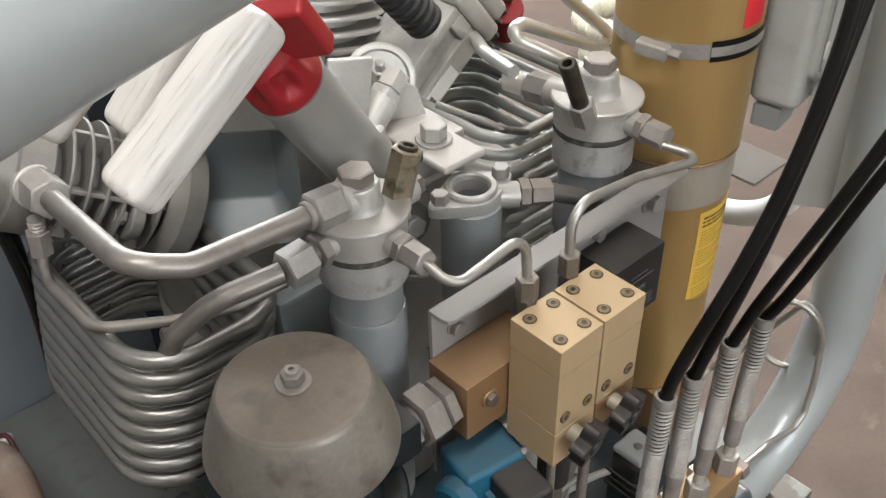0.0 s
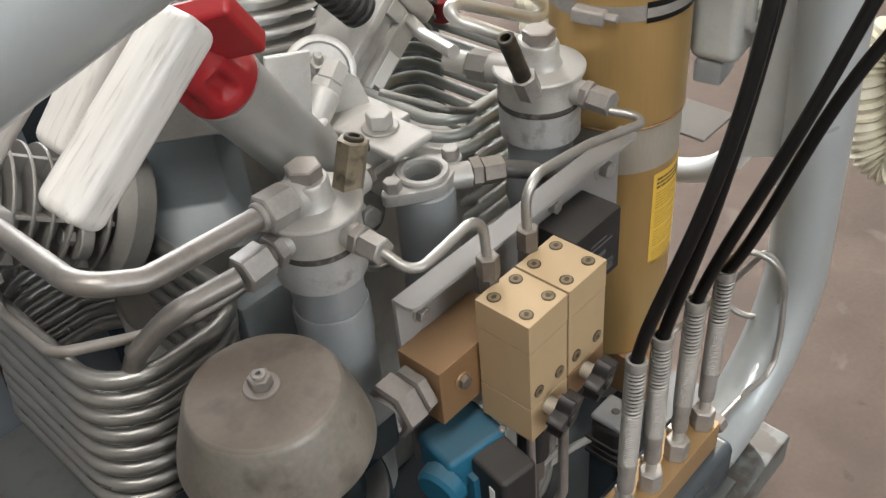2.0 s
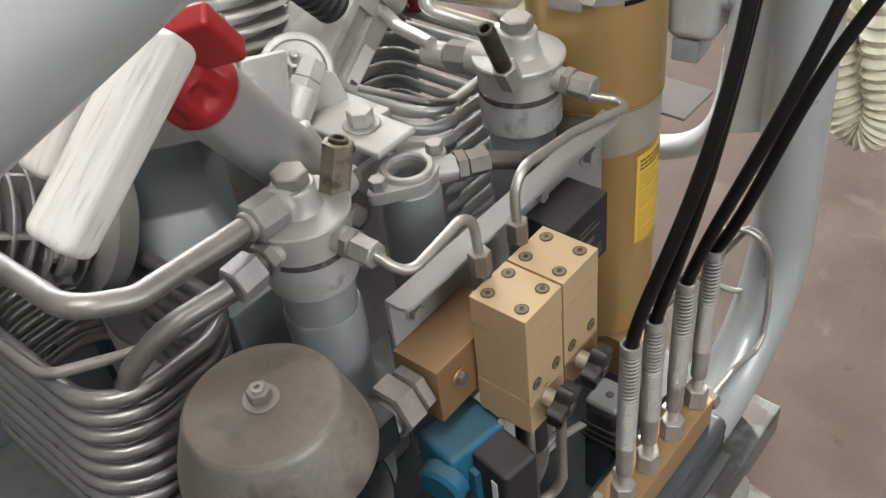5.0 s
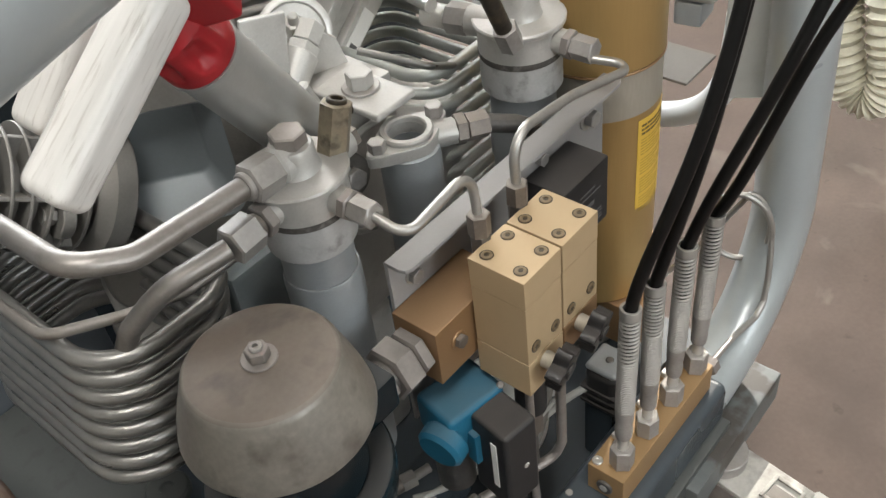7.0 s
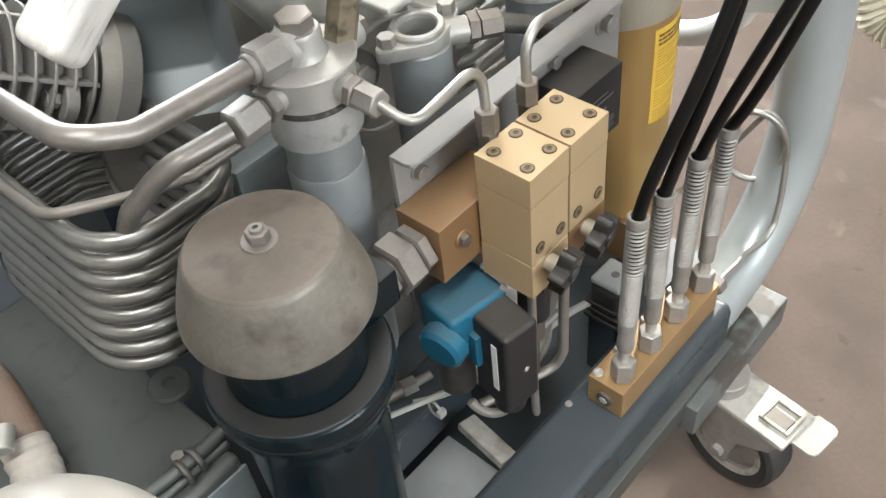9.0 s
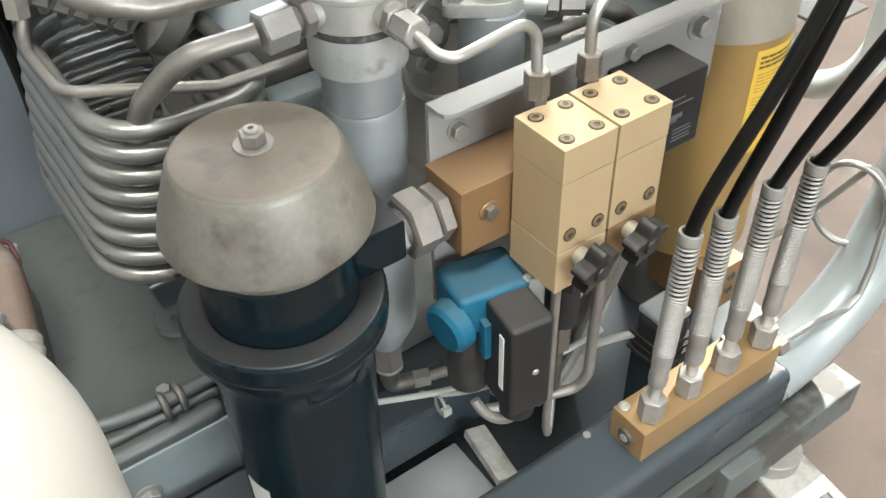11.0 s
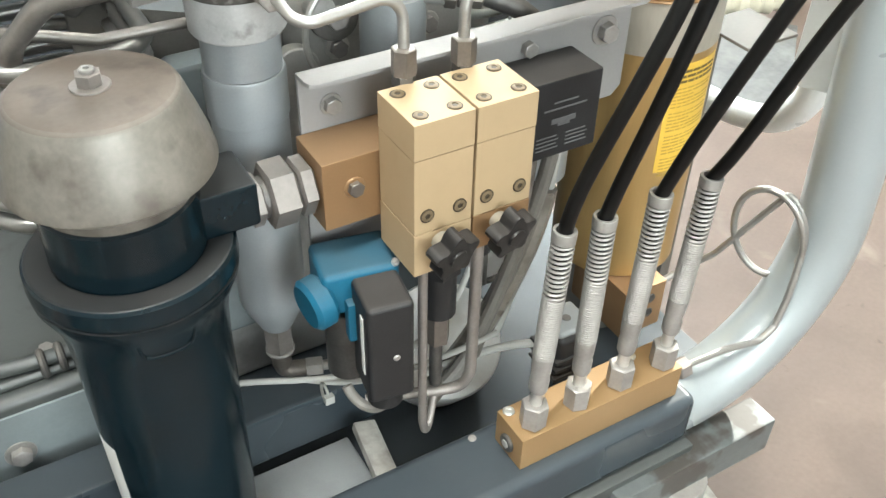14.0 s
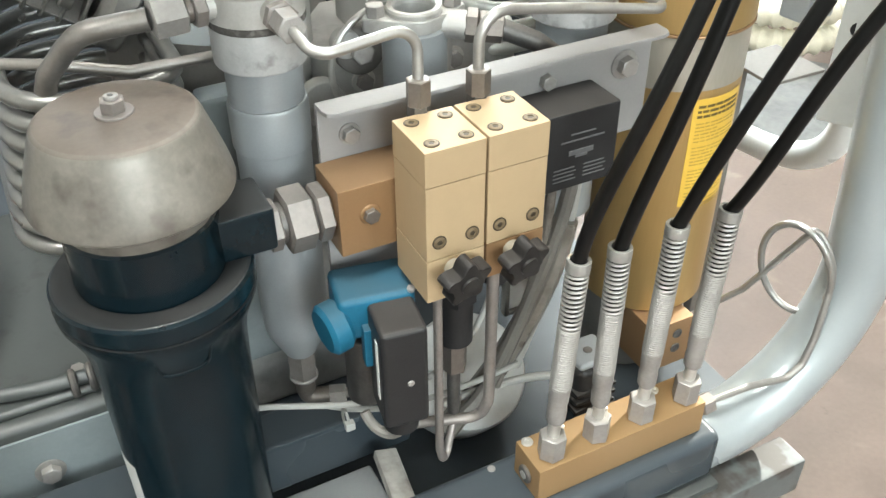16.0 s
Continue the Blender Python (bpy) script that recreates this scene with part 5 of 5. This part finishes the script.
swi = thing("pressure_switch", (0.394, 0.352, 0.20), "black plastic pressure switch box with a barcode label", "pressure switch")
wm2 = Matrix.Translation((-0.006, 0.0, 0.003)) @ spin_m((0.4, 0.355, 0.27), 0, 0, -9)
part("case", box(0.383, 0.424, 0.332, 0.380, 0.208, 0.318, 0.005, 3, m=wm2), black_plastic, swi)
part("barcode", box(0.3822, 0.3831, 0.3445, 0.3515, 0.235, 0.300, 0, m=wm2), label_white, swi, "white barcode strip")
part("gland", cyl((0.396, 0.352, 0.212), (0.396, 0.352, 0.194), 0.016), black_plastic, swi)
part("screw", cyl((0.398, 0.334, 0.262), (0.398, 0.3300, 0.262), 0.0035), zinc, swi)

pipe([(0.434, 0.352, 0.342), (0.4345, 0.352, 0.140), (0.440, 0.354, 0.112), (0.472, 0.385, 0.165)], 0.0042, 0.008, nut_steel, "grey steel drain line below the valve block")
pipe([(0.490, 0.356, 0.348), (0.4895, 0.356, 0.175), (0.484, 0.362, 0.150), (0.396, 0.395, 0.148)], 0.0055, 0.018, nut_steel, "grey steel drain line below the valve block")
sv = thing("drain_valve", (0.462, 0.372, 0.20), "black drain valve body under the gold block", "valve")
part("body", cyl((0.4615, 0.372, 0.338), (0.4615, 0.372, 0.252), 0.0160, 0.003), black_plastic, sv)
part("collar", hexa((0.4615, 0.372, 0.302), (0.4615, 0.372, 0.316), 0.0345, 10), black_plastic, sv)
part("neck", hexa((0.4605, 0.372, 0.253), (0.4605, 0.372, 0.218), 0.021, 10), dull_zinc, sv)
part("tail", cyl((0.4600, 0.372, 0.219), (0.4600, 0.372, 0.160), 0.0062), dark_steel, sv)
sv = thing("drain_valve", (0.515, 0.375, 0.25), "black drain valve body under the gold block", "valve")
part("body", cyl((0.505, 0.380, 0.345), (0.506, 0.380, 0.300), 0.012, 0.003), black_plastic, sv)
box_ = thing("terminal_box", (0.62, 0.385, 0.0), "black plastic plug connector with a silver lid on the frame", "connector")
part("base", box(0.600, 0.642, 0.362, 0.401, -0.0038, 0.0962, 0.004, 2), slate_paint, box_)
part("plug", box(0.5985, 0.6435, 0.3585, 0.4015, 0.0965, 0.157, 0.010, 4), black_plastic, box_)
part("lid", box(0.600, 0.642, 0.360, 0.400, 0.1565, 0.1655, 0.004, 3), silver_paint, box_, "dusty silver lid")
for k in range(3):
    part("rib", box(0.596, 0.646, 0.356, 0.404, 0.100 + 0.012 * k, 0.105 + 0.012 * k, 0.0015), black_plastic, box_)
part("screw", cyl((0.620, 0.378, 0.1653), (0.620, 0.378, 0.168), 0.005), dark_steel, box_)
lat = thing("frame_latch", (0.584, 0.462, 0.17), "small white plate in a rounded grey frame", "latch")
part("surround", join(box(0.566, 0.572, 0.456, 0.466, 0.172, 0.226, 0.002), box(0.596, 0.602, 0.456, 0.466, 0.172, 0.226, 0.002), box(0.572, 0.596, 0.456, 0.466, 0.172, 0.178, 0.002), box(0.572, 0.596, 0.456, 0.466, 0.220, 0.226, 0.002)), dark_cast, lat)
part("plate", box(0.5722, 0.5958, 0.460, 0.465, 0.1782, 0.2198, 0.0005), bright_white, lat, "white enamelled plate")
# motor shroud: the light on its silver face is put in as white
mot = thing("lit_motor_shroud", (0.54, 0.53, 0.0), "round motor shroud, its lit face painted white, tilted behind the drain lines", "drum")
drum_m = along((0.540, 0.520, 0.034), (0.535, 0.478, 0.090))
part("shell", lathe([(0, 0), (0.066, 0), (0.069, 0.003), (0.069, 0.062), (0.0665, 0.067), (0.060, 0.069), (0, 0.071)], drum_m, 64), bright_white, mot)


def cable(pts, r, mat, label, name="cable"):
    return solo(name, sweep(bezier(pts, 24), r, 10), mat, label, "cable", at=pts[0])


cable([(0.29, 0.475, 0.150), (0.35, 0.455, 0.150), (0.40, 0.43, 0.125), (0.46, 0.40, 0.16), (0.52, 0.40, 0.20), (0.54, 0.43, 0.30)], 0.0032, white_cable, "white sheathed cable along the cross beam")
cable([(0.365, 0.467, 0.124), (0.38, 0.452, 0.128), (0.41, 0.43, 0.12), (0.46, 0.41, 0.14), (0.55, 0.40, 0.16)], 0.0032, white_cable, "grey sheathed cable along the cross beam")
cable([(0.478, 0.425, 0.072), (0.505, 0.43, 0.098), (0.560, 0.43, 0.13), (0.582, 0.43, 0.20), (0.606, 0.43, 0.235), (0.616, 0.432, 0.30)], 0.0135, grey_hose, "cloudy clear hose behind the valve blocks", "hose")
cable([(0.48, 0.40, 0.112), (0.516, 0.405, 0.124), (0.538, 0.41, 0.154), (0.551, 0.415, 0.181), (0.574, 0.418, 0.234), (0.589, 0.42, 0.269), (0.604, 0.42, 0.295), (0.612, 0.42, 0.3615)], 0.0075, old_cable, "grey flexible hose under the control module", "hose")
cable([(0.53, 0.41, 0.128), (0.572, 0.42, 0.222), (0.585, 0.425, 0.265), (0.592, 0.425, 0.30), (0.593, 0.425, 0.3615)], 0.0052, grey_hose, "cloudy clear hose under the control module", "hose")
cable([(0.56, 0.42, 0.135), (0.60, 0.43, 0.215), (0.616, 0.43, 0.25), (0.624, 0.43, 0.30), (0.626, 0.43, 0.3615)], 0.0048, white_cable, "white sheathed cable under the control module")
cable([(0.47, 0.42, 0.12), (0.52, 0.415, 0.125), (0.56, 0.41, 0.13), (0.60, 0.40, 0.12)], 0.0045, white_cable, "grey sheathed cable behind the rail")
cable([(0.400, 0.352, 0.196), (0.397, 0.352, 0.178), (0.386, 0.360, 0.168), (0.376, 0.374, 0.172), (0.374, 0.386, 0.188)], 0.0050, old_cable, "brown-grey cable hooked below the switch box")
tie = solo("cable_tie", join(sweep([(0.372 + 0.002, 0.4435 + 0.009 * math.cos(a), 0.122 + 0.012 * math.sin(a)) for a in (2 * math.pi * k / 16 for k in range(16))], 0.0016, 6, closed=True),
     box(0.369, 0.379, 0.430, 0.437, 0.118, 0.128, 0.001)), white_cable, "white nylon cable tie round the cables", "cable tie", at=(0.374, 0.44, 0.115))
fit_ = thing("drain_fitting", (0.355, 0.50, 0.10), "small steel elbow fitting under the separator", "pipe fitting")
part("elbow", tube([(0.354, 0.507, 0.125), (0.354, 0.506, 0.109), (0.378, 0.497, 0.109)], 0.0092, 0.009), dull_zinc, fit_)
part("nut", hexa((0.376, 0.4978, 0.109), (0.393, 0.4914, 0.109), 0.0185, 10), zinc, fit_)
part("tail", cyl((0.392, 0.4917, 0.109), (0.412, 0.484, 0.112), 0.0055), zinc, fit_)

# ---- belt-guard pan, conduit and things beside ----
pan = thing("guard_pan", (0.05, 0.68, 0.06), "grey-green painted sheet metal pan beside the coil", "pan")
part("sheet", box(-0.30, 0.194, 0.560, 0.924, 0.155, 0.168, 0.005, 3), pan_paint, pan)
part("front_lip", box(-0.30, 0.19, 0.5405, 0.562, 0.135, 0.163, 0.009, 3), pan_paint, pan)
part("front_face", box(-0.30, 0.192, 0.538, 0.5425, 0.066, 0.148, 0.002), pan_face, pan, "grey-blue front face")
bolt((0.094, 0.538, 0.098), (0.094, 0.528, 0.098), 0.018, pan, washer=0.015)
con2 = thing("conduit", (0.14, 0.575, 0.168), "grey flexible conduit held by a bolted clip", "conduit")
part("tube", sweep(bezier([(-0.02, 0.66, 0.176), (0.0, 0.60, 0.176), (0.06, 0.565, 0.177), (0.14, 0.562, 0.177), (0.24, 0.575, 0.175)]), 0.0075, 12), pan_paint, con2)
part("clip", join(sweep([(0.139, 0.562 + 0.0118 * math.cos(a), 0.177 + 0.0118 * math.sin(a)) for a in (radians(-30 + 12 * k) for k in range(21))], 0.0038, 8),
     sweep([(0.156, 0.564 + 0.0118 * math.cos(a), 0.177 + 0.0118 * math.sin(a)) for a in (radians(-30 + 12 * k) for k in range(21))], 0.0038, 8)), dark_steel, con2)
part("clip_bolt", hexa((0.146, 0.580, 0.168), (0.146, 0.580, 0.181), 0.013, 10), zinc, con2)
solo("sheet_guard", box(-0.30, 0.30, 0.925, 0.935, 0.0, 1.05, 0.003), panel_paint, "blue-grey painted sheet metal panel", "panel", at=(0.0, 0.91, 0.1))
solo("rubber_mount", lathe([(0, 0), (0.024, 0), (0.025, 0.002), (0.0245, 0.010), (0.022, 0.013), (0.008, 0.013), (0.007, 0.009), (0, 0.009)], pose(0.198, 0.668, 0.160), 32), pan_paint, "grey round rubber mount on the pan", "mount")
tank = thing("cream_tank", (-0.012, 0.30, FLOOR), "cream plastic container with a rounded top", "container")
part("shell", lathe([(0, FLOOR), (0.070, FLOOR), (0.078, FLOOR + 0.008), (0.078, 0.46)] + [(0.078 * math.cos(radians(7.5 * k)), 0.47 + 0.13 * math.sin(radians(7.5 * k))) for k in range(12)] + [(0, 0.60)], pose(-0.012, 0.30, 0), 64), cream_plastic, tank)
tp = thing("exhaust_elbow", (0.06, 0.70, 0.16), "dusty tan pipe elbow wrapped with grey tape", "pipe")
part("elbow", sweep(bezier([(0.055, 0.80, 0.24), (0.072, 0.76, 0.262), (0.062, 0.71, 0.250), (0.048, 0.66, 0.230)]), 0.0205, 24), tan_dust, tp)
part("tape", lathe([(0, 0), (0.0220, 0.0), (0.0245, 0.004), (0.0232, 0.012), (0.0252, 0.016), (0.0230, 0.026), (0.0248, 0.03), (0.0225, 0.05), (0, 0.05)], along((0.050, 0.672, 0.235), (0.028, 0.60, 0.195)), 32), tape_wrap, tp)
part("disc", lathe([(0, 0), (0.062, 0), (0.063, 0.002), (0.062, 0.006), (0, 0.006)], along((0.070, 0.73, 0.195), (0.105, 0.725, 0.20)), 48), dark_steel, tp)
part("clamp_screw", cyl((0.045, 0.665, 0.275), (0.030, 0.645, 0.27), 0.009), bright_steel, tp)
red = thing("red_hose_reel", (0.02, 0.80, 0.168), "red plastic body with a dark wire bail", "hose coupling")
part("body", box(-0.02, 0.055, 0.80, 0.86, 0.169, 0.225, 0.015, 3), red_plastic, red)
part("bail", tube([(0.05, 0.84, 0.215), (0.088, 0.855, 0.212), (0.088, 0.83, 0.19), (0.05, 0.81, 0.185)], 0.003, 0.008), dark_red, red)
part("valve", cyl((0.085, 0.872, 0.168), (0.088, 0.876, 0.186), 0.008), bright_steel, red)

# cream duct hanging at the side
path = bezier([(1.50, 0.42, TOP), (1.46, 0.44, 1.2), (1.45, 0.43, 0.50), (1.45, 0.40, 0.26), (1.45, 0.355, 0.12)], 120)
path += bezier([(1.45, 0.355, 0.12), (1.45, 0.335, 0.03), (1.45, 0.42, 0.01), (1.45, 0.436, 0.10), (1.45, 0.455, 0.20)], 60)[1:]
path += bezier([(1.45, 0.455, 0.20), (1.46, 0.475, 0.30), (1.53, 0.40, 0.30), (1.60, 0.31, 0.10), (1.62, 0.30, -0.185)], 90)[1:]
solo("corrugated_duct", sweep(path, 0.03, 16, radii=[0.034 + 0.0045 * math.sin(1.9 * i) for i in range(len(path))]), cream_duct, "cream corrugated flexible duct hanging from above", "duct", at=path[0])
cable([(0.13, 0.74, 0.62), (0.139, 0.74, 0.54), (0.14, 0.742, 0.5), (0.150, 0.765, 0.465), (0.155, 0.79, 0.40), (0.15, 0.81, 0.30)], 0.006, black_rubber, "black cable beside the cooling coil")
cable([(0.14, 0.752, 0.62), (0.149, 0.752, 0.54), (0.15, 0.754, 0.5), (0.158, 0.79, 0.465), (0.16, 0.81, 0.40), (0.155, 0.83, 0.30)], 0.006, black_rubber, "black cable beside the cooling coil")
solo("floor_mat", box(-0.24, 0.24, -0.19, 0.19, 0.0, 0.010, 0.004, 2, m=pose(1.77, 1.27, FLOOR, 0, 0, 41)), mat_grey, "dusty grey mat lying on the concrete floor", "mat")
heap = [Vector((2.06 + 0.14 * math.cos(a), 1.50 + 0.14 * math.sin(a), FLOOR + 0.0385 + 0.012 * a)) for a in (radians(160 + 4 * k) for k in range(120))]
heap = [p - Vector((0, 0, heap[0].z - FLOOR - 0.0385)) for p in heap]
solo("duct_coil", sweep(heap, 0.03, 14, radii=[0.034 + 0.0045 * math.sin(1.9 * i) for i in range(len(heap))]), cream_duct, "coil of cream corrugated duct lying on the floor", "duct", at=heap[0])
